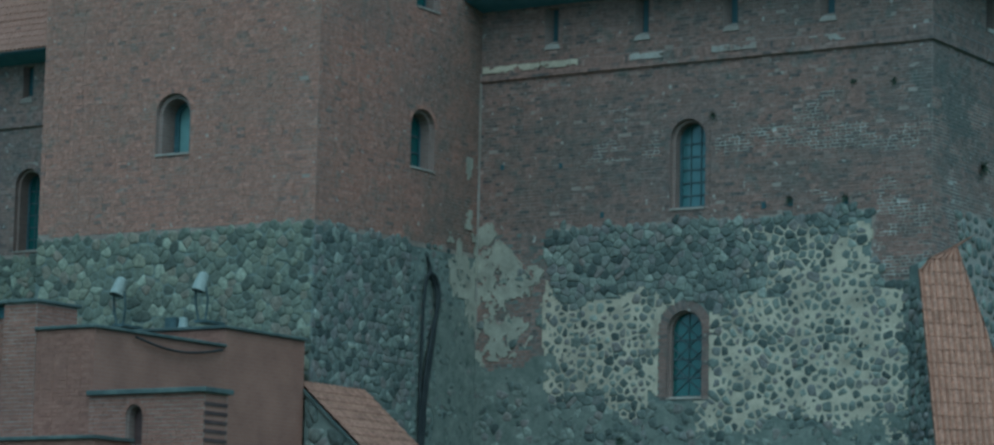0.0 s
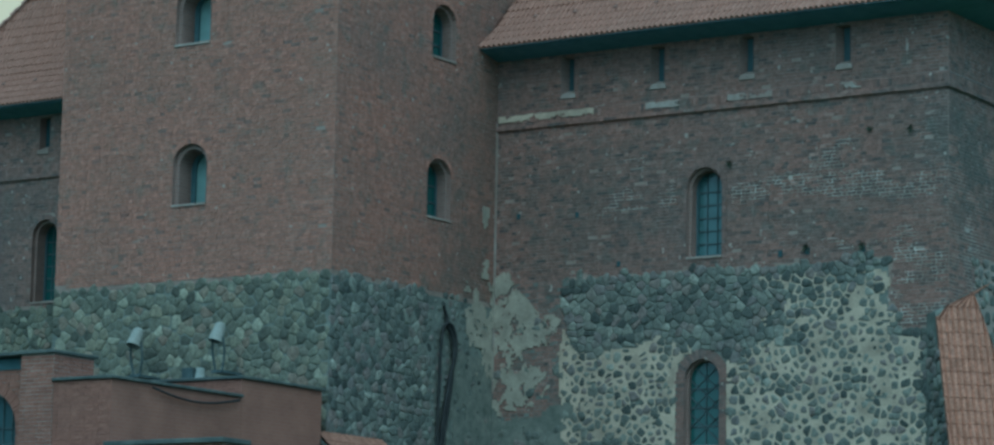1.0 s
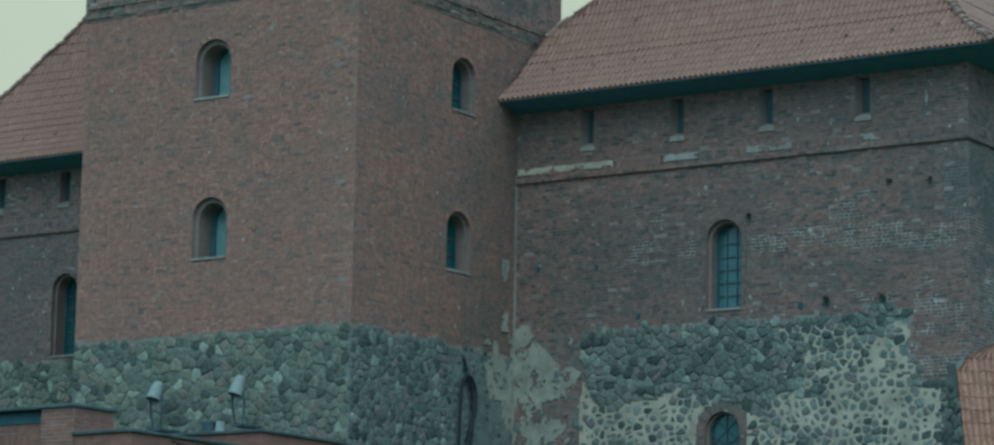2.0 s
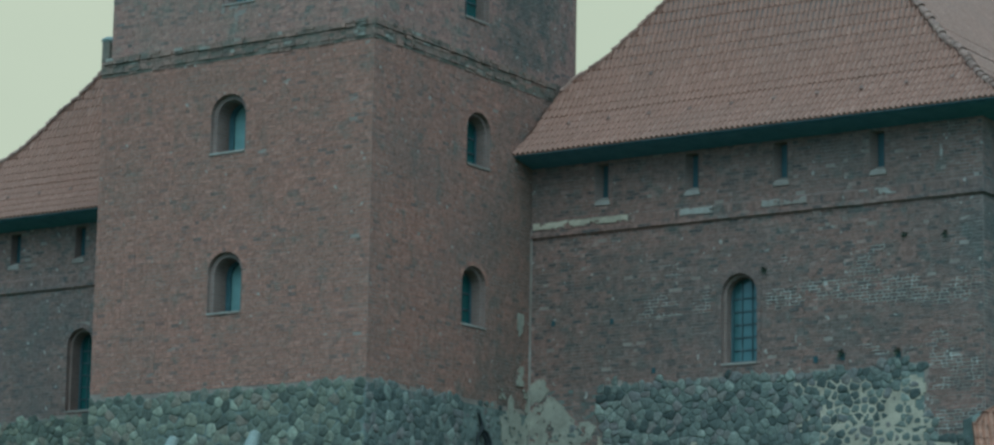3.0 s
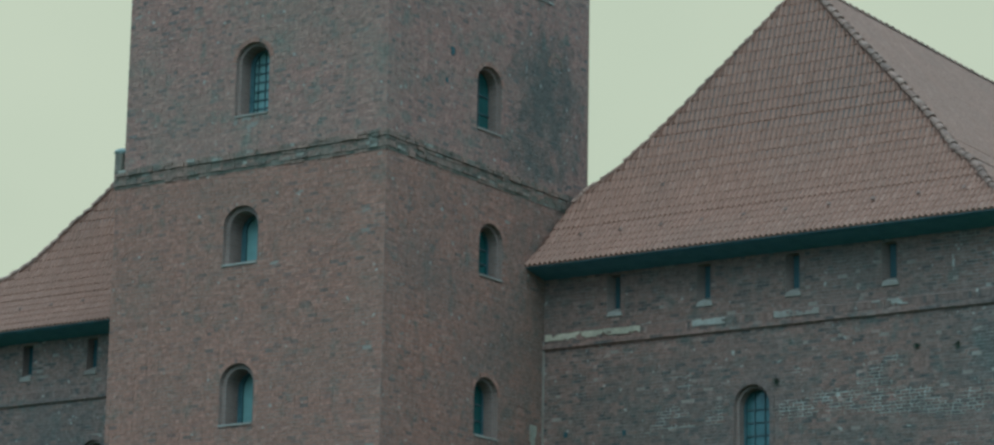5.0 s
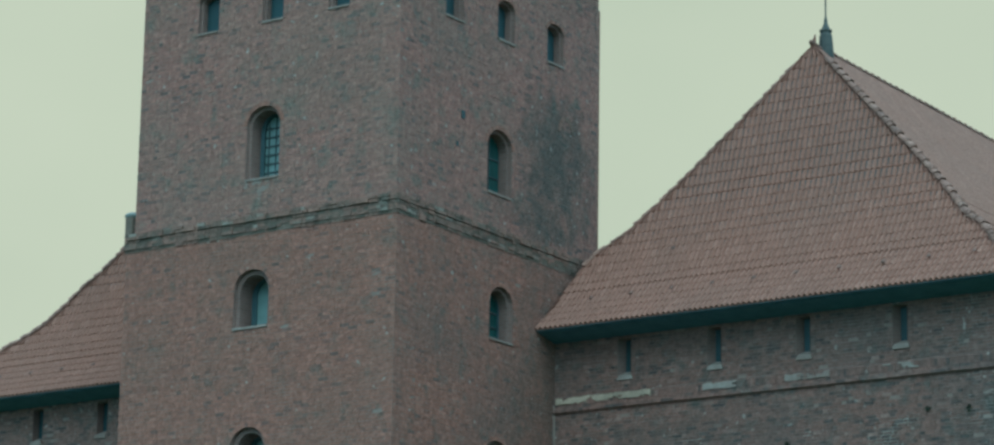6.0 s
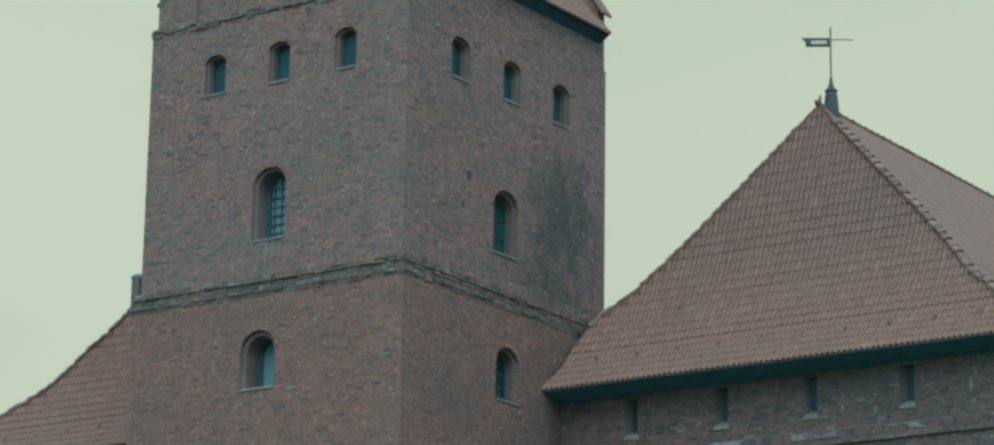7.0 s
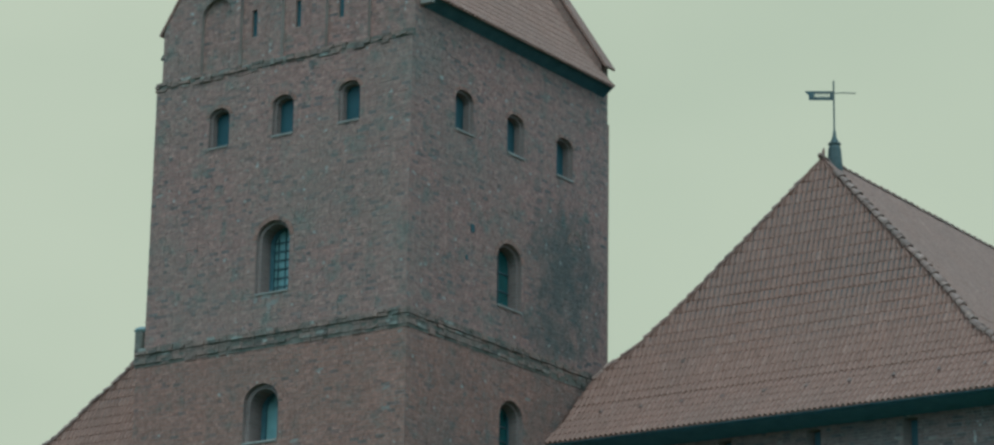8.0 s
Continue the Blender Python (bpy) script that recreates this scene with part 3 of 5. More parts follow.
def moulding(name, corners, profile, mat, parent, label=""):
    """A moulding run round a closed plan (counter-clockwise corners); profile: (out, z) points from top to bottom."""
    bm = bmesh.new()
    n = len(corners)
    rings = []
    for o, z in profile:
        ring = []
        for i, c in enumerate(corners):
            a, b = Vector(corners[i - 1]), Vector(corners[(i + 1) % n])
            c = Vector(c)
            e1, e2 = (c - a).normalized(), (b - c).normalized()
            n1, n2 = Vector((e1.y, -e1.x)), Vector((e2.y, -e2.x))
            p = c + (n1 + n2) * o
            ring.append(bm.verts.new((p.x, p.y, z)))
        rings.append(ring)
    for r0, r1 in zip(rings, rings[1:]):
        for i in range(n):
            j = (i + 1) % n
            bm.faces.new((r0[i], r0[j], r1[j], r1[i]))
    return part(name, bm, mat, parent, label)


def tube(name, pts, radius, mat, parent=None, label=""):
    cu = bpy.data.curves.new(name, "CURVE")
    cu.dimensions, cu.bevel_depth, cu.bevel_resolution, cu.resolution_u = "3D", radius, 2, 4
    sp = cu.splines.new("BEZIER")
    sp.bezier_points.add(len(pts) - 1)
    for b, p in zip(sp.bezier_points, pts):
        b.co = p
        b.handle_left_type = b.handle_right_type = "AUTO"
    tmp = bpy.data.objects.new(name, cu)
    me = bpy.data.meshes.new_from_object(tmp)
    bpy.data.objects.remove(tmp)
    me.materials.clear()
    me.materials.append(mat)
    return tagged(under(new(name, me), parent), label)


# ---- ground ----
def ground_sheet():
    n, half = 60, 2500.0
    vs, fs = [], []
    for i in range(n + 1):
        for j in range(n + 1):
            a, b = (i / n - 0.5) * 2, (j / n - 0.5) * 2
            x, y = half * a ** 3, half * b ** 3
            vs.append((x, y, -0.05 + 0.1 * noise.noise(Vector((x * 0.05, y * 0.05, 0)))))
    for i in range(n):
        for j in range(n):
            k = i * (n + 1) + j
            fs.append((k, k + n + 1, k + n + 2, k + 1))
    g = piece("ground", vs, fs, M_GRASS)
    return tagged(g, "mown green lawn round the castle walls", "ground", kind="structure")


ground_sheet()


def cloud_bank():
    """Bright even cloud far behind the castle."""
    m = bpy.data.materials.new("bright_cloud")
    m.use_nodes = True
    nt = m.node_tree
    nt.nodes.clear()
    em, out = nt.nodes.new("ShaderNodeEmission"), nt.nodes.new("ShaderNodeOutputMaterial")
    where = position(nt, (0.001, 0.001, 0.0016))
    col = ramp(nt, noise_at(nt, where, 2.2, 3.0, 0.5), [(0.3, (0.458, 0.535, 0.42)), (0.7, (0.515, 0.583, 0.46))])
    nt.links.new(col, em.inputs[0])
    nt.links.new(em.outputs[0], out.inputs[0])
    vs, fs, n = [], [], 24
    for i in range(n + 1):
        th = radians(124 + (i / n - 0.5) * 110)
        for z in (-60, 300, 800, 1500):
            vs.append((2200 * math.cos(th), 2200 * math.sin(th), z))
    for i in range(n):
        for j in range(3):
            k = 4 * i + j
            fs.append((k, k + 4, k + 5, k + 1))
    return tagged(piece("backdrop", vs, fs, m), "pale even overcast cloud behind the castle", "sky", kind="structure")


cloud_bank()

# ---- plan of the castle ----
TW, TD = 9.65, 10.44           # the tower's front and its side
YW = 7.88                      # front of the two wings
WX = 14.2                      # outer corner of the wing beside the tower
Z_STRING, Z_TOP, Z_EAVE = 22.5, 30.72, 31.9
SET = 0.15                     # the upper storeys stand back
FRONT = Face((0, 0, 0), (1, 0, 0), (0, -1, 0))
SIDE = Face((0, 0, 0), (0, 1, 0), (1, 0, 0))
FRONT_UP = Face((0, SET, 0), (1, 0, 0), (0, -1, 0))
SIDE_UP = Face((-SET, 0, 0), (0, 1, 0), (1, 0, 0))
STONE_TOP = 12.85


def ragged(u, base, amount, seed):
    return base + amount * noise.fractal(Vector((u * 0.9, seed, 0)), 0.9, 2.1, 3)


# ---- the tower ----
def build_tower():
    t = thing("castle_tower", (-TW / 2, TD / 2, 0), "tall square red-brick castle tower on a grey fieldstone base", "tower")
    # openings: middle, sill, width, height, rise of the arch
    low_front = [(-4.915, 14.96, 1.21, 1.7, 0.54), (-4.965, 19.48, 1.25, 1.66, 0.54)]
    low_side = [(4.96, 14.93, 1.18, 1.70, 0.5), (5.07, 19.5, 1.18, 1.56, 0.5)]
    up_front = [(-4.87, 23.79, 1.2, 2.12, 0.52)] + [(u, 28.43, 0.76, 1.2, 0.24) for u in (-7.04, -4.68, -2.31)]
    up_side = [(5.1, 23.79, 1.24, 1.92, 0.5)] + [(u, 28.44, 0.88, 1.24, 0.26) for u in (2.72, 5.32, 7.92)]
    box_back(t)
    plate("front_wall", FRONT, [(-TW, 0), (0, 0), (0, Z_STRING), (-TW, Z_STRING)], [inner_hole(o) for o in low_front], 1.0, M_MORTAR, t, -0.003)
    plate("side_wall", SIDE, [(0, 0), (TD, 0), (TD, Z_STRING), (0, Z_STRING)], [inner_hole(o) for o in low_side], 1.0, M_MORTAR, t, -0.003)
    # gable front with the blind niches
    niches = [(u + 0.58, 30.85, 1.12, h, 0.55) for u, h in ((-7.98, 2.3), (-6.52, 4.3), (-4.98, 5.6), (-3.36, 4.3), (-1.83, 2.3))]
    mid = -TW / 2
    ridge = Z_EAVE + 0.5 + 1.48 * (TW / 2 - SET)
    gable = [(-TW + SET + 0.1, Z_TOP), (-SET - 0.02, Z_TOP), (-SET - 0.02, Z_EAVE + 0.45), (mid, ridge), (-TW + SET + 0.1, Z_EAVE + 0.45)]
    g_face = Face((0, SET + 0.1, 0), (1, 0, 0), (0, -1, 0))
    plate("front_wall", FRONT_UP, [(-TW + SET, Z_STRING), (-SET, Z_STRING), (-SET, Z_TOP), (-TW + SET, Z_TOP)], [inner_hole(o) for o in up_front], 0.9, M_MORTAR, t, -0.003)
    plate("side_wall", SIDE_UP, [(SET, Z_STRING), (TD - SET, Z_STRING), (TD - SET, Z_EAVE), (SET + 0.27, Z_EAVE), (SET + 0.27, Z_TOP), (SET, Z_TOP)], [inner_hole(o) for o in up_side], 0.9, M_MORTAR, t, -0.003)
    gw = plate("gable", g_face, gable, [arch_loop(*n) for n in niches], 0.14, M_MORTAR, t, -0.003)
    slits = [(u, 31.74, 0.2, 0.86, 0.04) for u in (-6.08, -4.46, -2.9)]
    plate("niche_back", g_face, gable, [arch_loop(*s) for s in slits], 0.5, M_WALL, t, -0.16)
    for s in slits:
        lo = arch_loop(*s)
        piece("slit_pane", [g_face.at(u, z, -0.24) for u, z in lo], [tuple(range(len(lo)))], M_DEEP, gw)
    # back gable, raised above the roof
    b_face = Face((0, TD - SET, 0), (1, 0, 0), (0, 1, 0))
    plate("back_gable", b_face, [(-TW + SET, Z_EAVE - 1.2), (-SET, Z_EAVE - 1.2), (-SET, Z_EAVE + 0.75), (mid, ridge + 0.55), (-TW + SET, Z_EAVE + 0.75)], [], 0.38, M_WALL, t)
    for sgn in (1, -1):
        x0, x1 = mid + sgn * (TW / 2 - SET + 0.2), mid
        coping("gable_coping", (x0, TD - 0.36, Z_EAVE + 0.57), (x1, TD - 0.36, ridge + 0.62), 0.5, M_TILE, t)
        coping("gable_coping", (mid + sgn * (TW / 2 - SET + 0.02), SET + 0.3, Z_EAVE + 0.42), (x1, SET + 0.3, ridge + 0.07), 0.5, M_TILE, t)
    # string courses
    sq = [(-TW, 0), (0, 0), (0, TD), (-TW, TD)]
    moulding("string_course", sq, [(-0.2, 22.75), (-0.13, 22.745), (0.0, 22.7), (0.02, 22.66), (0.02, 22.14), (-0.03, 22.12)], M_MOSSY, t, "mossy moulded brick string course")
    rs = random.Random(17)
    for face, a, b in ((FRONT, -TW - 0.05, 0.05), (SIDE, -0.05, TD + 0.05)):
        for z, out in ((22.13, 0.02), (22.225, 0.055), (22.32, 0.03), (22.415, 0.035), (22.51, 0.08), (22.605, 0.065)):
            row = [(u, zz + rs.uniform(-0.008, 0.008), wd, h, out + rs.gauss(0, 0.014)) for u, zz, wd, h, _ in brick_list((a, b), z, z + 0.09, [], rs) if rs.random() > 0.05]
            lay_bricks(face, row, M_BRICK_MOSS, t, (lambda u, zz: True) if out == 0.08 else None, rs, 60)
    piece("ledge", [(-TW + SET, SET - 0.02, 30.62), (-SET, SET - 0.02, 30.6), (-SET, SET - 0.01, 30.72), (-TW + SET, SET - 0.01, 30.74),
                                  (-TW + SET - 0.03, SET + 0.12, 30.6), (-SET + 0.02, SET + 0.12, 30.6), (-SET + 0.02, SET + 0.12, 30.84), (-TW + SET - 0.03, SET + 0.12, 30.84)], BOX_FACES, M_MOSSY, t)
    for z, out in ((30.53, 0.02), (30.625, 0.055), (30.72, 0.035)):
        row = [(u, zz + rs.uniform(-0.012, 0.012), wd, h, out + rs.gauss(0, 0.022)) for u, zz, wd, h, _ in brick_list((-TW + SET - 0.03, -SET + 0.03), z, z + 0.09, [], rs) if rs.random() > 0.1]
        lay_bricks(FRONT_UP, row, M_BRICK_MOSS, t, (lambda u, zz: True) if out == 0.055 else None, rs, 60)
    for face, ops, depth in ((FRONT, low_front, 0.74), (SIDE, low_side, 0.5)):
        for o in ops:
            window(t, face, o, depth, step=0.13 if face is FRONT else 0.09, glass=M_GLASS_PALE if face is FRONT else M_GLASS, bars=(0, 0) if face is FRONT else (1, 2), rim=0.16 if face is FRONT else 0.05, label="arched window in a stepped brick niche")
    window(t, FRONT_UP, up_front[0], 0.62, glass=M_GLASS_PALE, bars=(3, 6), rim=0.14, label="arched window with iron glazing bars")
    window(t, SIDE_UP, up_side[0], 0.42, glass=M_GLASS, bars=(1, 2), label="arched window in a stepped brick niche")
    for face, ops in ((FRONT_UP, up_front[1:]), (SIDE_UP, up_side[1:])):
        for o in ops:
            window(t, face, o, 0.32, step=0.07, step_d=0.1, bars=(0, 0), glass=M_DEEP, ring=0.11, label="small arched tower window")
    wash = lambda u, z: noise.fractal(Vector((u * 3.5, z * 2.5, 80.0)), 0.7, 2.2, 4) > 0.12 + 0.9 * max(0.0, 23.6 - z)
    ragged_coat(t, FRONT_UP, -5.5, -4.25, 23.2, 23.8, wash, 0.016, "pale lime washed down below the sill", M_MORTAR_PALE, 0.045)
    tower_roof(t, mid, ridge)
    # a small capped stub on the string course's outer corner
    box("pinnacle", (-9.82, 0.05, 22.2), (-9.56, 0.5, 23.28), M_MOSSY, t, "small brick stub with a zinc cap", 0.03)
    bm = bmesh.new()
    bmesh.ops.create_uvsphere(bm, u_segments=12, v_segments=6, radius=0.27, matrix=Matrix.Translation((-9.69, 0.28, 23.32)) @ Matrix.Diagonal((1, 1, 0.45, 1)))
    part("pinnacle_cap", bm, M_ZINC, t, "rounded zinc cap")
    # putlog holes: dark blocks on the brick, the holes' shade as colour
    for y, z, s in ((3.22, 25.72, 0.16), (2.95, 24.8, 0.1)):
        box("putlog_hole_shade", (-SET - 0.01, y - s / 2, z - s * 0.7), (-SET + 0.028, y + s / 2, z + s * 0.7), M_DEEP, t)
    # an old arch walled up beside the upper window
    for k in range(9):
        a0, a1 = (math.pi * (1 - (k + q) / 9) for q in (0.08, 0.92))
        ring = [(8.55 + rr * math.cos(a), 26.45 + 1.25 * rr * math.sin(a)) for rr, a in ((0.3, a0), (0.3, a1), (0.42, a1), (0.42, a0))]
        piece("arch_brick", [SIDE_UP.at(u, z, 0.03) for u, z in ring] + [SIDE_UP.at(u, z, -0.04) for u, z in ring], BOX_FACES, M_BRICK_MOSS, t)
    box("rear_quoin", (-1.1, TD - SET - 0.02, 22.9), (-SET - 0.003, TD - SET + 0.11, 30.8), M_WALL, t, "brick quoin at the rear corner", 0.01)
    # brickwork
    rng = random.Random(11)
    zf = lambda u: ragged(u, STONE_TOP, 0.12, 1.0)
    zs = lambda u: ragged(u, STONE_TOP - 0.02, 0.14, 4.0)
    lay_bricks(FRONT, [b for b in brick_list((-TW, 0), 12.3, 22.12, [ring_of(o) for o in low_front], rng) if b[1] > zf(b[0])], M_BRICK, t, lambda u, z: u > -2.4 and 13.4 < z < 17.5)
    lay_bricks(SIDE, [b for b in brick_list((0, TD), 12.3, 22.12, [ring_of(o) for o in low_side], rng) if b[1] > zs(b[0])], M_BRICK_SIDE, t)
    lay_bricks(FRONT_UP, brick_list((-TW + SET, -SET), 22.71, 30.62, [ring_of(o) for o in up_front], rng), M_BRICK_UP, t)
    lay_bricks(SIDE_UP, brick_list((SET, TD - SET), 22.71, Z_EAVE - 0.05, [ring_of(o) for o in up_side], rng, lambda z: (SET if z < Z_TOP else SET + 0.1, TD - SET)), M_BRICK_UP_SIDE, t)
    k = 1.48
    ends = lambda z: (max(-TW + SET + 0.1, mid - (ridge - z) / k + 0.02), min(-SET - 0.02, mid + (ridge - z) / k - 0.02))
    lay_bricks(g_face, brick_list((-TW, 0), 30.85, ridge - 0.1, niches, rng, ends), M_BRICK_UP, t)
    n_face = Face((0, SET + 0.26, 0), (1, 0, 0), (0, -1, 0))
    lay_bricks(n_face, brick_list((-TW + 0.6, -0.6), 30.85, 33.6, [(u, z, wd, h, 0.04) for u, z, wd, h, _ in slits], rng), M_BRICK_UP, t)
    # fieldstone base
    rng = random.Random(12)
    lay_stones(FRONT, stone_list(-TW, 0.02, 0, STONE_TOP + 0.3, lambda u, z: z < zf(u) - 0.02, 0.38, 0.205, rng, lambda u, z: rng.uniform(1.0, 1.1), 0.93, 0.42, lambda u, z: (0.018, 0.05), 0.45), M_STONE, t, rng, lambda u, z: z > 9.6 and u > -6.5)
    fill = lambda u, z: 1.05 if u < 4.6 else 0.62 + 0.25 * noise.noise(Vector((u, z, 3)))
    lay_stones(SIDE, stone_list(-0.02, TD, 0, STONE_TOP + 0.3, lambda u, z: z < zs(u) - 0.02 and u < YW + 0.1 and not (u > 6.5 and z > 10.6 and noise.noise(Vector((u * 2, z * 2, 1))) > -0.25),
                                0.31, 0.21, rng, fill, 0.92, 0.42, lambda u, z: (0.018, 0.05), 0.5), M_STONE_DARK, t, rng)
    bm = bmesh.new()
    box_bm(bm, (-TW - 0.004, -0.016, 0.0), (0.016, TD - 0.1, STONE_TOP - 0.12))
    part("stone_base", bm, M_RUBBLE, t, "grey rubble core of the fieldstone base")
    def left_coat(u, z):
        n = noise.fractal(Vector((u * 1.1, z * 0.8, 26.0)), 0.7, 2.2, 5)
        if z > 13.6:
            return abs(u - 7.4 + 0.1 * n) < 0.14 and n > 0.02 and z < 15.6
        return noise.noise(Vector((u * 5, z * 5, 13))) > -0.42 and u > 6.45 + 0.5 * n + 0.35 * max(0.0, 12.0 - z) and 10.6 < z < 13.45 + 0.4 * n and n > -0.4 and noise.fractal(Vector((u * 2.2, z * 2.0, 40.0)), 0.7, 2.2, 4) > -0.28 + 0.25 * max(0.0, 12.0 - z)
    box("seam_strip", (0.014, YW - 0.07, 10.3), (0.05, YW - 0.012, 18.1), M_MORTAR_PALE, t, "pale mortar strip in the corner")
    ragged_coat(t, SIDE, 5.9, YW - 0.02, 10.4, 15.8, left_coat, 0.05, "worn pale lime render", M_LIME_OLD)
    def grey_coat(u, z):
        n = noise.fractal(Vector((u * 0.8, z * 0.6, 61.0)), 0.8, 2.1, 4)
        return u > 5.3 + 0.5 * n + 0.12 * max(0.0, z - 8) and z < 11.1 + 0.9 * n and noise.fractal(Vector((u * 2.4, z * 2.0, 12.0)), 0.7, 2.2, 3) > -0.35
    ragged_coat(t, SIDE, 4.6, YW - 0.02, 5.0, 12.0, grey_coat, 0.034, "grey cement render over the stones", M_GREY_COAT)
    return t


def box_back(t):
    """The two faces of the tower that turn away, and its floor under the roof."""
    box("rear_walls", (-TW + 0.0, TD - 1.0, 0), (-1.02, TD, Z_EAVE - 1.3), M_WALL, t)
    box("outer_wall", (-TW + 0.0, 1.02, 0), (-TW + 1.0, TD - 1.02, Z_EAVE - 0.2), M_WALL, t)


def coping(name, p, q, width, mat, parent):
    """A sloping coping of one slab after another, from p up to q."""
    p, q = Vector(p), Vector(q)
    d = q - p
    n = max(1, int(d.length / 0.4))
    for i in range(n):
        a, b = p + d * (i / n), p + d * ((i + 0.98) / n)
        off = Vector((0, width / 2, 0))
        up = d.normalized().cross(Vector((0, 1, 0)))
        if up.z < 0:
            up = -up
        lift = up * 0.07
        vs = [a - off, a + off, b + off, b - off, a - off + lift, a + off + lift, b + off + lift, b - off + lift]
        piece("coping_tile", vs, BOX_FACES, mat, parent)


def boxed_eave(parent, quad, mat):
    """Boards added below an eave, sloping in to the wall, to show its blue shade as a wider band."""
    lift = Vector((0, 0, 0.05))
    vs = [Vector(v) for v in quad]
    return piece("soffit", vs + [v + lift for v in vs], BOX_FACES, mat, parent, "added sloping board with the eave's blue shade in its colour")


def tower_roof(t, mid, ridge):
    over = 0.45
    prof = [(over - SET, Z_EAVE - 0.11), (-0.6, Z_EAVE + 1.0), (mid, ridge - 0.1)]
    y0, y1 = 0.95, TD - SET - 0.35
    X, Y = Vector((1, 0, 0)), Vector((0, 1, 0))
    for sgn in (1, -1):
        pr = prof if sgn > 0 else [(2 * mid - o, z) for o, z in prof]
        vs, fs = [], []
        inset = (pr[0][0] - 0.09 * sgn, pr[0][1] + 0.06)
        for o, z in [inset] + pr[1:]:
            vs += [(o, y0 - 0.3, z - 0.03), (o, y1 + 0.1, z - 0.03), (o, y0 - 0.3, z - 0.06), (o, y1 + 0.1, z - 0.06)]
        for i in range(len(pr) - 1):
            a, b = 4 * i, 4 * i + 4
            fs += [(a, a + 1, b + 1, b), (a + 2, b + 2, b + 3, a + 3), (a, b, b + 2, a + 2), (a + 1, a + 3, b + 3, b + 1)]
        fs.append((0, 2, 3, 1))
        piece("roof_deck", vs, fs, M_WOOD, t, "timber roof deck and soffit tinted with blue shade")
    tile_rows(prof, Y, lambda z: (y0 - 0.25, y1), M_TILE, t, X)
    # added boards widen the dark shade band under the tower's eave
    xa, za, zb = over - SET - 0.1, Z_EAVE - 0.09, Z_EAVE - 0.33
    boxed_eave(t, [(xa, y0 - 0.3, za), (xa, y1 + 0.1, za), (-SET + 0.014, y1 + 0.1, zb), (-SET + 0.014, y0 - 0.3, zb)], M_WOOD)
    box("eave_end", (-SET + 0.02, y0 - 0.5, Z_EAVE - 0.3), (over - SET - 0.04, y0 - 0.36, Z_EAVE + 0.02), M_MORTAR_PALE, t)


# ---- the two wings ----
# height, at each distance from the tower, to which the wing's lime coat has kept
LIME_EDGE = [(12.0, 2.3), (11.4, 4.4), (11.15, 5.6), (11.15, 7.8), (11.4, 9.2), (12.2, 11.0), (13.0, 12.7), (11.0, 14.2)]


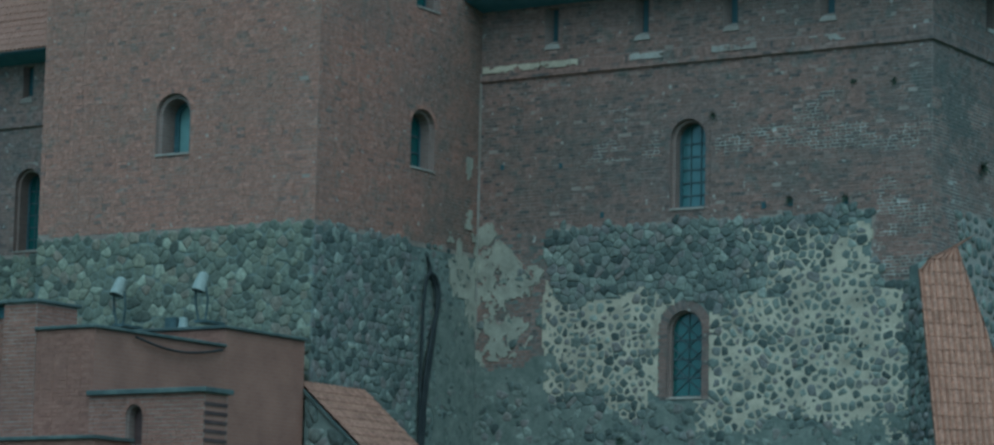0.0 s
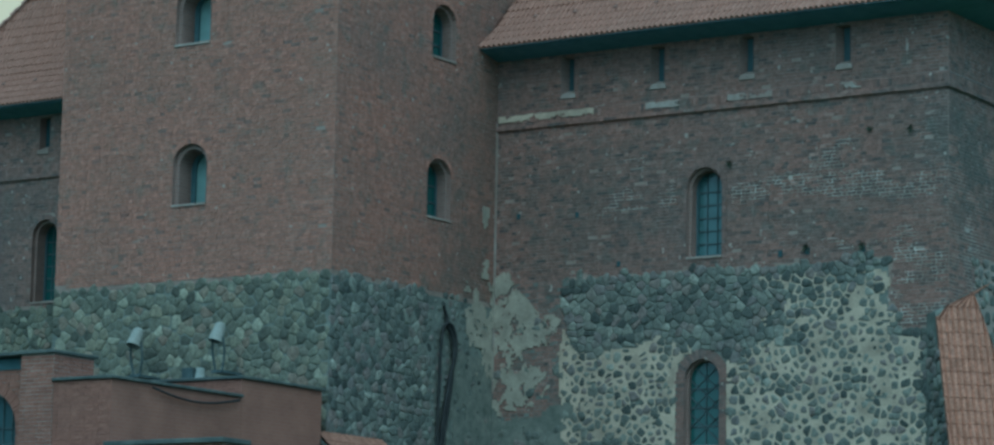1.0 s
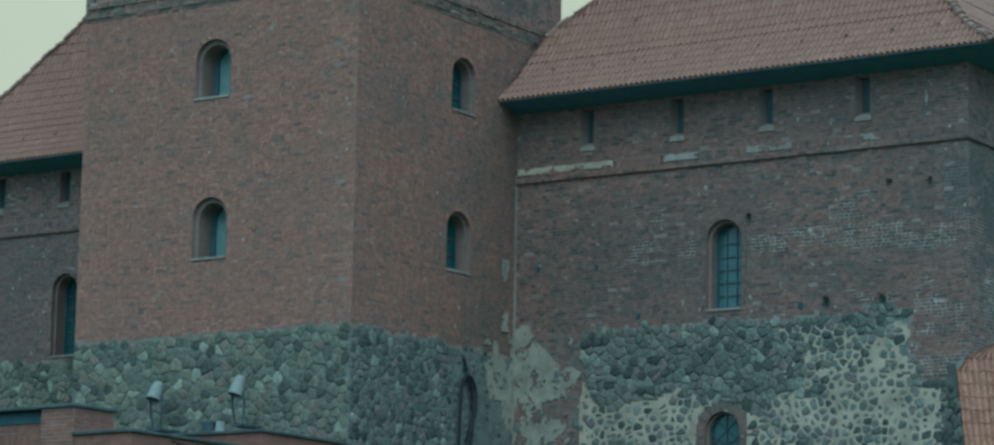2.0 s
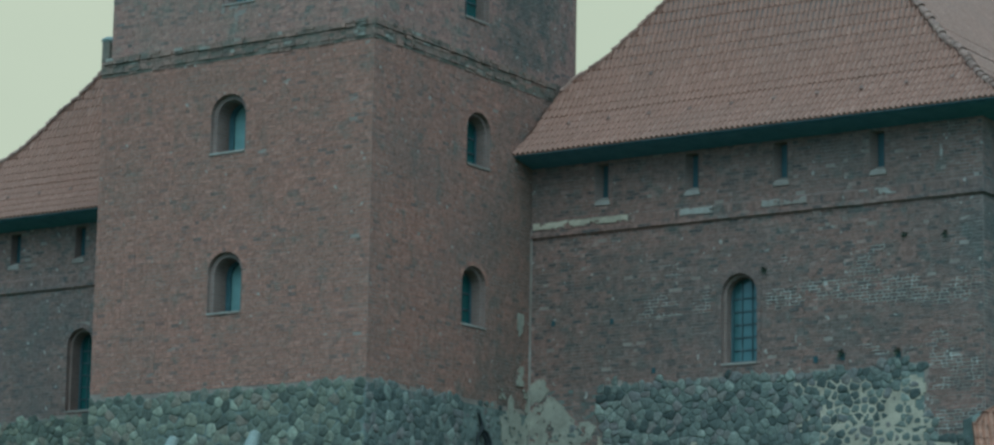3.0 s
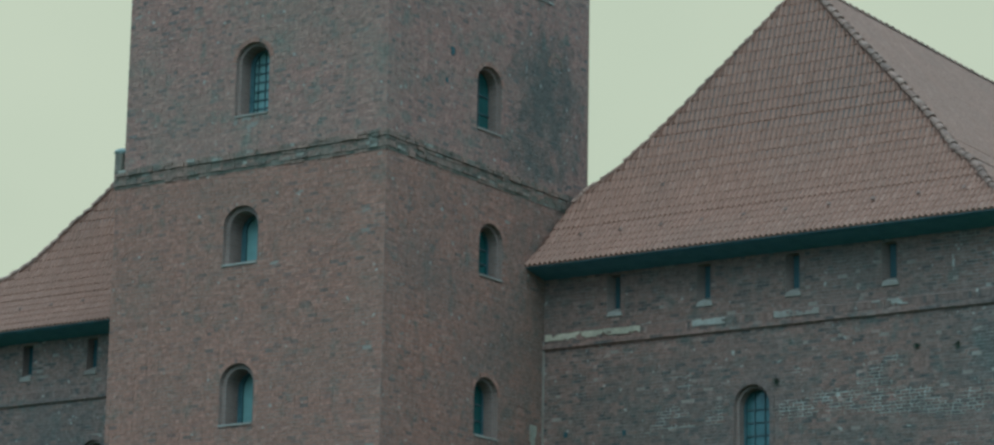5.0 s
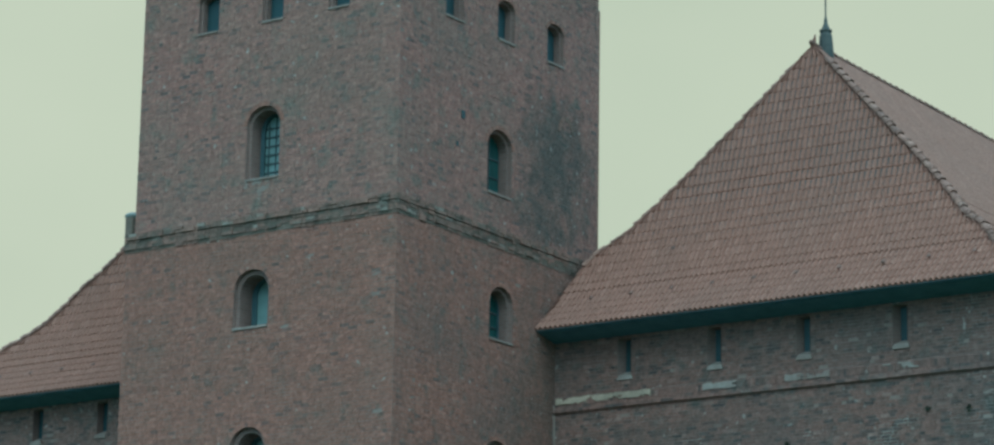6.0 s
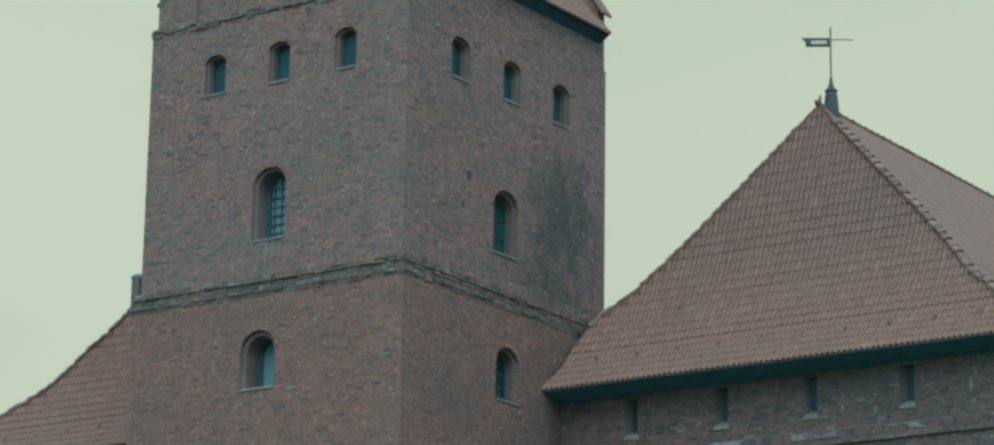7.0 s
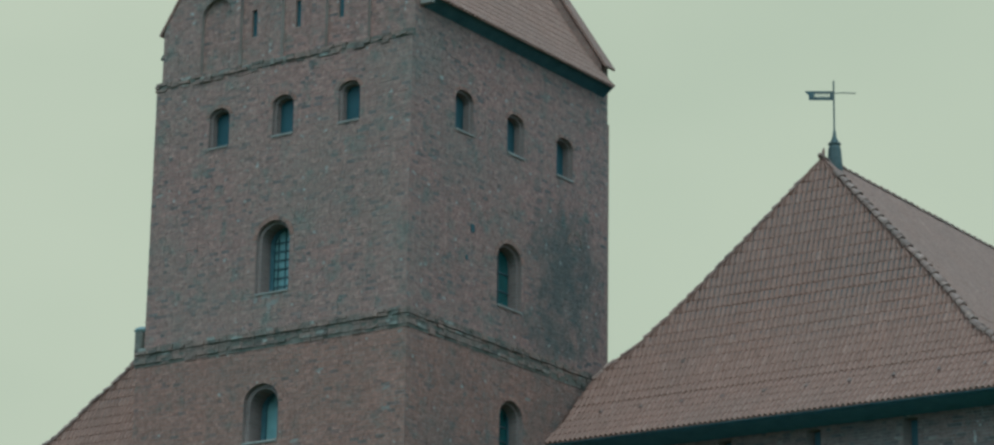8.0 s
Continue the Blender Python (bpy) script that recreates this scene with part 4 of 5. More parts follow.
def wing(mirror):
    sx = -1 if mirror else 1
    ox = -TW if mirror else 0.0
    X = lambda x: ox + sx * x
    name = "palace_wing"
    lab = "red-brick castle wing with hipped tile roof and fieldstone lower wall"
    w = thing(name, (X(WX / 2), 20, 0), lab, "castle wing", "castle wings beside the tower")
    F = Face((ox, YW, 0), (sx, 0, 0), (0, -1, 0))
    S = Face((X(WX), 0, 0), (0, 1, 0), (sx, 0, 0))
    top = 20.2
    back = 23.8 if mirror else 34.0
    stone = 13.4 if not mirror else 13.7
    if mirror:
        wins = [(7.5, 13.87, 1.05, 2.65, 0.52)]
        slits = [(u - 0.04, 18.76, 0.44, 1.1, 0.05) for u in (7.72, 10.5, 13.2)]
    else:
        wins = [(6.87, 13.8, 1.12, 2.5, 0.55), (6.84, 8.58, 1.1, 2.4, 0.55)]
        slits = [(u + 0.05, 18.74, 0.46, 1.12, 0.05) for u in (2.32, 5.28, 8.1, 11.06)]
    s_slits = [(y, 18.8, 0.5, 1.12, 0.05) for y in (11.6, 15.0)]
    holes = [inner_hole(o) for o in wins + slits]
    plate("front_wall", F, [(0.0, 0), (WX, 0), (WX, top), (0.0, top)], holes, 1.0, M_MORTAR, w, -0.004)
    plate("side_wall", S, [(YW, 0), (back, 0), (back, top), (YW, top)], [inner_hole(o) for o in s_slits], 1.0, M_MORTAR_PALE, w, -0.002)
    rear = [X(0.2), X(1.2)]
    box("rear_wall", (min(rear), TD + 0.05, 0), (max(rear), back, top), M_WALL, w)
    ends = [X(1.25), X(WX - 1.05)]
    box("rear_wall", (min(ends), back - 1, 0), (max(ends), back, top), M_WALL, w)
    # string course under the loopholes
    prof = [(0.0, 18.32), (0.05, 18.26), (0.05, 17.98), (0.085, 17.95), (0.085, 17.87), (0.0, 17.82), (-0.02, 17.82)]
    for face, a, b in ((F, 0.0, WX), (S, YW, back)):
        vs = []
        for o, z in prof:
            e = o if face is F else 0.0
            vs += [face.at(a - (0.0 if face is F else o), z, o), face.at(b + e, z, o)]
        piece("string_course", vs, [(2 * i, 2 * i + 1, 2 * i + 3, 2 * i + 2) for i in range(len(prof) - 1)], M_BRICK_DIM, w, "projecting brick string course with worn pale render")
    for k, (a, b) in enumerate(((0.1, 3.3), (5.0, 6.1), (7.6, 9.0), (10.6, 11.7))):
        if not mirror:
            ragged_coat(w, F, a, b, 18.08 if k else 18.1, 18.3, lambda u, z: noise.fractal(Vector((u * 1.5, z * 4, 50.0 + k)), 0.7, 2.2, 4) > (-0.12 if k else -0.3), 0.088, "worn pale render on the string course", M_MORTAR_PALE if k else M_LIME, 0.045)
    for o in wins:
        low = o[1] < 10
        window(w, F, o, 0.62 if mirror else (0.3 if low else 0.5), step=0.08 if not low else 0.05, step_d=0.14, glass=M_GLASS if low or mirror else M_GLASS_MID, bars=(2, 5) if not low else (1, 3), ring=0.16 if not low else 0.28,
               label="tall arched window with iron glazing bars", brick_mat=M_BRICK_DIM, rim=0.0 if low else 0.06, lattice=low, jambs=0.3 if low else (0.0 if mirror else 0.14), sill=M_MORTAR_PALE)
    for face, ops in ((F, slits), (S, s_slits)):
        for o in ops:
            loophole(w, face, o)
    wing_roof(w, X, sx, mirror)
    # added boards carry the blue shade under the wing's eaves
    boxed_eave(w, [(X(0.0), 6.99, 20.08), (X(WX + 1.1), 6.99, 20.08), (X(WX + 0.03), YW - 0.03, 19.92), (X(0.0), YW - 0.03, 19.92)], M_EAVE_SHADE)
    boxed_eave(w, [(X(WX + 1.1), 6.99, 20.08), (X(WX + 1.1), back, 20.08), (X(WX + 0.03), back, 19.92), (X(WX + 0.03), YW - 0.03, 19.92)], M_EAVE_SHADE)
    # brickwork
    rng = random.Random(21 + sx)
    for face, span in ((F, (0.0, WX + 0.08)), (S, (YW - 0.08, 20.0))):
        for z, out in ((17.865, 0.098), (17.96, 0.066)):
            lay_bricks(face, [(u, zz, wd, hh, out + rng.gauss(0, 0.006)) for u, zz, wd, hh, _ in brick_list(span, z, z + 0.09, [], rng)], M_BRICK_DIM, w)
        # a course of bricks on end above it
        ends_on, u = [], span[0]
        while u < span[1] - 0.08:
            ends_on.append((u + 0.006, 18.055 + rng.uniform(-0.006, 0.006), 0.072, 0.19, 0.064 + rng.gauss(0, 0.008)))
            u += 0.088
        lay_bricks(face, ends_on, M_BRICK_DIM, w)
    edge_at = lambda z: 12.5 + 0.45 * noise.noise(Vector((3.0, z * 1.9, 8.0)))
    zf = lambda u, z=12.0: ragged(u, stone, 0.22, 9.0) if u <= edge_at(z) else 11.45 + 0.12 * math.sin(u * 9)
    rings = [ring_of(o, 0.16) for o in wins if o[1] > 10] + [ring_of(o, 0.02) for o in slits]
    rows = brick_list((0.0, WX), 11.3, 20.5, rings, rng)
    def worn(b):
        u, z, wd, h, d = b
        n = noise.fractal(Vector((u * 0.5, z * 1.4, 33.0)), 0.8, 2.1, 4)
        if bare(u, z):
            return (u + 0.011, z + 0.007, wd - 0.022, h - 0.015, 0.02 + 0.004 * n)
        return b
    def bare(u, z):
        n = noise.fractal(Vector((u * 0.5, z * 1.4, 33.0)), 0.8, 2.1, 4)
        band = 15.45 + 0.22 * math.exp(-((u - 9.4) / 1.0) ** 2)
        if not mirror and (abs(z - band) < 0.24 + 0.03 * (u - 7.7) and 7.7 < u < 13.9 or abs(z - 15.6) < 0.35 and 3.6 < u < 6.0 or u > 12.6 and z < 14.3):
            return n + 0.9 * noise.noise(Vector((u * 2.6, z * 5.1, 5.0))) > -0.24
        return not mirror and n > 0.55
    rows = [worn(b) for b in rows]
    if not mirror:
        ragged_coat(w, F, 3.4, WX - 0.02, 11.6, 17.6, lambda u, z: bare(u, z) and not any(p and p[0] - 0.25 < u < p[1] + 0.25 for p in (arch_span(ring_of(o, 0.2), z) for o in wins)), 0.0, "pale lime joints laid bare by weather", M_JOINT, 0.08, 0.003)
    sooty = lambda u, z: noise.fractal(Vector((u * 1.1, z * 1.9, 71.0)), 0.8, 2.1, 4) + 0.35 * noise.noise(Vector((u * 5, z * 9, 2.0))) > 0.3 + 0.06 * abs(z - 16)
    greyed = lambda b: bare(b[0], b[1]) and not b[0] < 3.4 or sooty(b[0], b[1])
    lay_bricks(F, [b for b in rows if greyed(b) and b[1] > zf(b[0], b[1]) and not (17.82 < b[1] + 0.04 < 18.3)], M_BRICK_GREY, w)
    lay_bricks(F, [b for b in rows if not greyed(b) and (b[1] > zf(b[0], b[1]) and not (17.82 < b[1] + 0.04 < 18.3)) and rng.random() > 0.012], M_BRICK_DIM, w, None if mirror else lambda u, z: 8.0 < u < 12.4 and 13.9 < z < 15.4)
    zq = lambda y: 11.45 if y < 9.4 else ragged(y, 13.45, 0.2, 13.0)
    s_rows = [b for b in brick_list((YW, 20.0), 11.3, 20.5, [ring_of(o, 0.02) for o in s_slits], rng) if b[1] > zq(b[0]) and not (17.82 < b[1] + 0.04 < 18.3)]
    washed = lambda y, z: not mirror and z < 16.6 and noise.fractal(Vector((y * 0.8, z * 1.2, 45.0)), 0.8, 2.1, 4) + 0.6 * noise.noise(Vector((y * 2.4, z * 5.0, 8.0))) > -0.05 + 0.12 * max(0.0, z - 14.5)
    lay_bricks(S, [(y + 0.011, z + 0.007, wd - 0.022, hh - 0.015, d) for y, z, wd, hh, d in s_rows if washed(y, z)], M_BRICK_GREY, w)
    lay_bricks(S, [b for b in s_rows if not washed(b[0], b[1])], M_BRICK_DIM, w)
    if not mirror:
        ragged_coat(w, S, YW + 0.02, 16.0, 11.5, 16.8, lambda y, z: z > zq(y) and washed(y, z), 0.001, "pale lime joints laid bare by weather", M_MORTAR_PALE, 0.08, 0.003)
    # fieldstones, with lime render left between them lower down
    rng = random.Random(31 + sx)
    def coat(u, z):
        n = noise.fractal(Vector((u * 0.45, z * 0.6, 2.0)), 0.8, 2.1, 4)
        m = noise.fractal(Vector((u * 1.6, z * 1.8, 7.0)), 0.8, 2.1, 3)
        if mirror or u > edge_at(z) - 0.05 and z > 11.3 or u < 2.35 + 0.25 * n:
            return False
        edge = along_profile(LIME_EDGE, u) + n * 0.9
        if z > edge:
            return u > 8.6 + n and z < 13.3 and m > -0.1 + 0.1 * (z - edge) - 0.05 * (u - 8.6)
        return u < 13.45 + 0.3 * m and z > (8.35 if u < 7.2 else 7.7) - 0.04 * (u - 7) + n * 0.8 and m > -0.62 and noise.noise(Vector((u * 6, z * 6, 9))) > -0.5
    ring_lo = [(o[0], o[1] - 0.1, o[2] + 0.5, o[3] + 0.36, o[4] + 0.25) for o in wins]
    def here(u, z):
        if z > zf(u, z) + 0.05 or any(s and s[0] - 0.1 < u < s[1] + 0.1 for s in (arch_span(o, z) for o in ring_lo)):
            return False
        if not mirror and u < 2.4 and z > 9.2:
            return noise.noise(Vector((u * 1.6, z * 1.6, 4))) > 0.42
        return not (coat(u, z) and rng.random() < 0.06)
    stones = stone_list(0.0, WX, 0, stone + 0.4, here, 0.26, 0.205, rng, lambda u, z: (rng.uniform(0.5, 1.08) if z < along_profile(LIME_EDGE, u) + 0.2 else 0.98) if coat(u, z) else 1.05, 0.86, 0.46,
                        lambda u, z: (0.036, 0.046) if coat(u, z) else (0.015, 0.05), 0.9)
    lay_stones(F, stones, M_STONE if mirror else M_STONE_DARK, w, rng, None if mirror else lambda u, z: 6.5 < u < 13.2 and 8.2 < z < 11.2)
    side = stone_list(YW, 16.0, 0, 13.8, lambda y, z: z < zq(y) + 0.05, 0.36, 0.28, rng, lambda y, z: rng.uniform(0.55, 0.85))
    lay_stones(S, side, M_STONE_DARK, w, rng)
    if mirror:
        plate("stone_base", F, [(0.0, 0), (WX + 0.004, 0), (WX + 0.004, stone - 0.05), (0.0, stone - 0.05)], [arch_loop(*o) for o in wins if o[1] < stone - 0.3], 0.3, M_RUBBLE, w, 0.004)
    else:
        lo = [arch_loop(*o) for o in wins if o[1] < 10]
        plate("stone_base", F, [(0.02, 0), (WX + 0.004, 0), (WX + 0.004, 11.4), (12.45, 11.4), (12.45, stone), (0.02, stone)], lo, 0.3, M_RUBBLE, w, 0.004, "grey rubble core of the fieldstone wall")
        # the lime coat that is left, and old brick facing showing beside the tower
        clear = lambda u, z: not any(p and p[0] - 0.02 < u < p[1] + 0.02 for p in (arch_span(o, z) for o in ring_lo))
        ragged_coat(w, F, 0.02, 13.6, 6.5, 13.2, lambda u, z: coat(u, z) and clear(u, z), 0.028, "worn pale lime render between the stones")
        lay_bricks(F, brick_list((0.02, 2.5), 9.5, 13.7, [], rng), M_BRICK_DIM, w, lambda u, z: True, limit=200)
        def near(u, z):
            n = noise.fractal(Vector((u * 1.1, z * 0.9, 6.0)), 0.7, 2.2, 5)
            m = noise.fractal(Vector((u * 2.0, z * 1.8, 16.0)), 0.7, 2.2, 4)
            if z > 11.55:
                return u + 0.35 * n < min(2.0, 0.45 + 1.35 * max(0.0, 13.5 - z)) and z < 13.8 + 0.3 * n and m > -0.24 and noise.noise(Vector((u * 5, z * 5, 3))) > -0.55
            pocket = 0.15 < u < 1.3 and 10.85 < z < 11.5
            return u + 0.6 * n < 1.5 - 0.3 * abs(z - 10.3) and z > 9.75 + 0.35 * n and m > (0.15 if pocket else -0.12)
        def grey(u, z):
            n = noise.fractal(Vector((u * 0.5, z * 0.7, 62.0)), 0.8, 2.1, 4)
            m = noise.fractal(Vector((u * 2.2, z * 2.2, 14.0)), 0.7, 2.2, 3)
            if u < 2.5 + 0.5 * n:
                return z < 9.8 + 0.5 * n and m > -0.6
            return z < (8.3 if u < 7.2 else 7.75) + 0.5 * n and m > -0.25
        ragged_coat(w, F, 0.02, 13.4, 5.0, 10.6, lambda u, z: grey(u, z) and clear(u, z), 0.036, "grey cement render over the stones", M_GREY_COAT)
        ragged_coat(w, F, 0.02, 2.6, 9.3, 14.0, near, 0.034, "pale lime render with pink brick showing through", M_LIME_OLD, 0.045)
        # dark blocks paint the shade of putlog holes above the stones
        for u, z in ((4.15, 13.76), (9.24, 13.72), (10.06, 13.74), (11.71, 13.7), (0.8, 15.33), (2.76, 15.25)):
            s = rng.uniform(0.09, 0.14)
            box("putlog_hole_shade", (u - s / 2, YW - 0.03, z - s * 0.6), (u + s / 2, YW + 0.02, z + s * 0.8), M_DEEP, w)
    return w


def loophole(w, face, o):
    """A narrow splayed loophole with a pale sill."""
    uc, z0, wd, h, rise = o
    e = wd / 2 - 0.006
    lo = [(uc - e, z0 + 0.005), (uc - e, z0 + h - 0.01), (uc + e, z0 + h - 0.01), (uc + e, z0 + 0.005)]
    il = [(uc - wd / 2 + 0.13, z0 + 0.16), (uc - wd / 2 + 0.13, z0 + h - 0.02), (uc + wd / 2 - 0.03, z0 + h - 0.02), (uc + wd / 2 - 0.03, z0 + 0.16)]
    bm = bmesh.new()
    strip(bm, face, lo, 0.006, il, -0.27)
    part_ob = part("loophole", bm, M_REVEAL, w, "narrow splayed brick loophole with a pale sill")
    piece("pane", [face.at(u, z, -0.26) for u, z in il], [(0, 1, 2, 3)], M_DEEP, part_ob)
    vs = [face.at(uc - 0.22, z0 - 0.1, 0.05), face.at(uc + 0.3, z0 - 0.1, 0.05), face.at(uc + 0.27, z0 + 0.03, 0.04), face.at(uc - 0.17, z0 + 0.03, 0.04),
          face.at(uc - 0.2, z0 - 0.1, -0.2), face.at(uc + 0.27, z0 - 0.1, -0.2), face.at(uc + 0.2, z0 + 0.17, -0.24), face.at(uc - 0.1, z0 + 0.17, -0.24)]
    piece("sill", vs, BOX_FACES, M_MORTAR_PALE, part_ob)


PEAK = (6.8, 11.16, 28.8)
# steep hipped roofs that flare out towards the eaves
F_PROF = [(6.85, 20.16), (8.0, 21.3), (8.7, 22.3), (9.2, 23.2), (9.7, 24.4), (10.2, 25.9), (PEAK[1], PEAK[2])]      # y, z up the front hip
G_PROF = [(15.45, 20.16), (14.2, 21.05), (13.3, 22.0), (12.75, 22.4), (11.7, 23.6), (10.4, 25.0), (9.25, 26.2), (PEAK[0], PEAK[2])]   # x, z up the long slope
G_FAR = [(15.4, 20.16), (13.15, 22.04), (12.6, 22.4), (11.55, 23.0), (10.35, 24.28), (9.05, 25.47), (PEAK[0] + 0.1, PEAK[2])]   # the same on the other wing
H_PROF = [(0.0, 20.16), (0.12, 21.5), (0.4, 22.37), (0.74, 22.8), (1.5, 23.31), (2.03, 23.83), (3.28, 25.05), (5.07, 26.91), (PEAK[0], PEAK[2])]   # x, z of the hip next to the tower


def eased(prof, steps=3):
    """The same section as a smooth curve through its points."""
    out = []
    for i in range(len(prof) - 1):
        a, b, c, d = (Vector(prof[min(max(k, 0), len(prof) - 1)]) for k in (i - 1, i, i + 1, i + 2))
        for j in range(steps):
            t = j / steps
            p = 0.5 * (2 * b + (c - a) * t + (2 * a - 5 * b + 4 * c - d) * t * t + (3 * b - a - 3 * c + d) * t ** 3)
            out.append((p.x, p.y))
    return out + [prof[-1]]


F_PROF, G_PROF, G_FAR = eased(F_PROF), eased(G_PROF), eased(G_FAR)


def along_profile(prof, z):
    for (a, z0), (b, z1) in zip(prof, prof[1:]):
        if z <= z1:
            return a + (b - a) * (z - z0) / (z1 - z0)
    return prof[-1][0]


def apex_cap(w, x, sx):
    """A rounded clay cap where the hips meet, its blunt nose turned to the front."""
    bm = bmesh.new()
    m = Matrix.Translation((x - 0.02 * sx, PEAK[1] - 0.02, PEAK[2] + 0.02)) @ Matrix.Rotation(radians(-25), 4, "X") @ Matrix.Diagonal((1.0, 1.7, 0.8, 1))
    bmesh.ops.create_uvsphere(bm, u_segments=12, v_segments=8, radius=0.1, matrix=m)
    part("apex_cap", bm, M_TILE_OLD, w, "rounded clay cap at the hips' meeting")


def snow_guards(w, X, sx, f, mirror):
    """Small dark clay hooks in a row above the eave, and one vent tile higher up."""
    spots = [(1.3 + 1.35 * k, 21.12 - 0.012 * k) for k in range(10)] + ([] if mirror else [(3.43, 22.56)])
    for u, z in spots:
        y = f(z)
        slope = (f(z + 0.1) - f(z - 0.1)) / 0.2
        out = Vector((0, -1, slope)).normalized()
        up = Vector((0, slope, 1)).normalized()
        c = Vector((X(u), y, z)) + out * 0.05
        ax = Vector((0.06, 0, 0))
        vs = [c - ax - up * 0.07, c + ax - up * 0.07, c + ax * 0.7 + up * 0.08, c - ax * 0.7 + up * 0.08,
              c - ax + out * 0.03 - up * 0.08, c + ax + out * 0.03 - up * 0.08, c + ax * 0.6 + out * 0.025 + up * 0.04, c - ax * 0.6 + out * 0.04 + up * 0.04]
        piece("snow_guard", vs, BOX_FACES, M_TILE_DARK, w, "small dark clay snow guard")


def wing_roof(w, X, sx, mirror):
    ax, ay = Vector((sx, 0, 0)), Vector((0, 1, 0))
    ox = X(0.0)
    G = G_FAR if mirror else G_PROF
    end = 24.0 if mirror else 34.5
    f = lambda z: along_profile(F_PROF, z)
    g = lambda z: along_profile(G, z)
    h = lambda z: max(0.0, along_profile(H_PROF, z))
    zs = sorted({z for pr in (F_PROF, G, H_PROF) for _, z in pr})
    drop = 0.055
    vs, fs = [], []
    for z in zs:
        back = 0.14 if z == zs[0] else 0.0
        vs += [(X(h(z)), f(z) + back, z - drop), (X(g(z) - back), f(z) + back, z - drop), (X(g(z) - back), end, z - drop), (X(h(z)), end, z - drop)]
    for i in range(len(zs) - 1):
        a, b = 4 * i, 4 * i + 4
        fs += [(a, a + 1, b + 1, b), (a + 1, a + 2, b + 2, b + 1), (a + 3, a, b, b + 3)]
    fs.append((0, 3, 2, 1))
    piece("roof_deck", vs, fs, M_WOOD, w, "timber roof deck tinted with blue shade")
    rng = random.Random(51 + sx)
    base = Vector((0, -1, 0))
    prof_f = [(-y, z) for y, z in F_PROF]
    single = None if mirror else (lambda u, z: u > 6.0 and z < 22.6)
    if mirror:
        tile_rows(prof_f, Vector((1, 0, 0)), lambda z: (-TW - g(z), -TW - h(z)), M_TILE, w, base, None, 300, rng)
        tile_rows([(-TW - x, z) for x, z in G], ay, lambda z: (f(z), 24.0), M_TILE, w, Vector((1, 0, 0)), None, 300, rng)
    else:
        tile_rows(prof_f, Vector((1, 0, 0)), lambda z: (h(z), g(z)), M_TILE, w, base, single, 300, rng)
        tile_rows(G_PROF, ay, lambda z: (f(z), 34.0), M_TILE, w, Vector((1, 0, 0)), None, 300, rng, lip=0.15, rise=0.22)
    snow_guards(w, X, sx, f, mirror)
    hip = [(X(g(z)), f(z), z - 0.05) for z in zs if z < PEAK[2] - 0.25]
    apex_cap(w, X(PEAK[0]), sx)
    cap_line("hip_tile", hip, M_TILE_OLD, w, 0.135, 0.33, 61)
    left = [(X(along_profile(H_PROF, z)), f(z), z - 0.06) for z in zs if 22.3 < z < PEAK[2] - 0.25]
    cap_line("hip_tile", left, M_TILE_OLD, w, 0.09, 0.36, 62)
    cap_line("ridge_tile", [(X(PEAK[0]), PEAK[1], PEAK[2] - 0.08), (X(PEAK[0]), end - 0.1, PEAK[2] - 0.08)], M_TILE_OLD, w, 0.12, 0.4, 63)


TOWER = build_tower()
WING = wing(False)
wing(True)


# ---- corner buttress with a tiled slope ----
def buttress():
    b = thing("buttress", (WX + 0.6, YW + 0.6, 0), "fieldstone corner buttress with a steep bright tile slope", "buttress")
    # the slope leans on the wing's corner: foot, head and the two raking edges
    hd = Vector((0.7071, -0.7071, 0))
    side = Vector((0.7071, 0.7071, 0))
    K = Vector((WX, YW, 0))
    q = lambda s, o, z: K + side * s + hd * o + Vector((0, 0, z))
    zt = 12.45
    slope = lambda z: 0.07 + (zt - z) * 0.275
    left = lambda z: -0.48
    right = lambda z: 0.66 + 0.257 * (zt - z)
    levels = [11.85, 10, 8, 6, 4, 2, 0]
    vs, fs = [], []
    for z in levels:
        vs += [q(left(z), slope(z), z), q(right(z), slope(z), z), q(right(z), -3.0, z), q(left(z), -0.4, z)]
    for i in range(len(levels) - 1):
        a, c = 4 * i, 4 * i + 4
        fs += [(a, c, c + 1, a + 1), (a + 1, c + 1, c + 2, a + 2), (a + 3, c + 3, c, a)]
    n = len(vs)
    vs += [q(0.66, slope(zt), zt), q(0.66, -1.5, zt)]
    fs += [(0, 1, n), (1, 2, n + 1, n), (0, n, n + 1, 3)]
    piece("core", vs, fs, M_RUBBLE, b, "dark rubble cheek")
    prof = [(slope(z) + 0.03, z) for z in (4.0, 8.0, 10.0, 12.4)]
    org = K.dot(hd)
    base_prof = [(org + o, z) for o, z in prof]
    ss = K.dot(side)
    lim = lambda z: (ss + (left(z) if z < 11.85 else left(11.85) + (z - 11.85) / 0.6 * 1.14) - 0.01, ss + right(z) - 0.05)
    tile_rows(base_prof, side, lim, M_TILE_RED, b, hd, lambda u, z: True, 280, random.Random(71))
    rng = random.Random(72)
    cheek = Face(q(left(0), 0, 0), hd, -side)
    lay_stones(cheek, stone_list(-0.3, 3.2, 3.0, 11.4, lambda u, z: u < slope(z) - 0.12, 0.28, 0.23, rng, lambda u, z: 0.93), M_STONE_DARK, b, rng)
    return b


buttress()


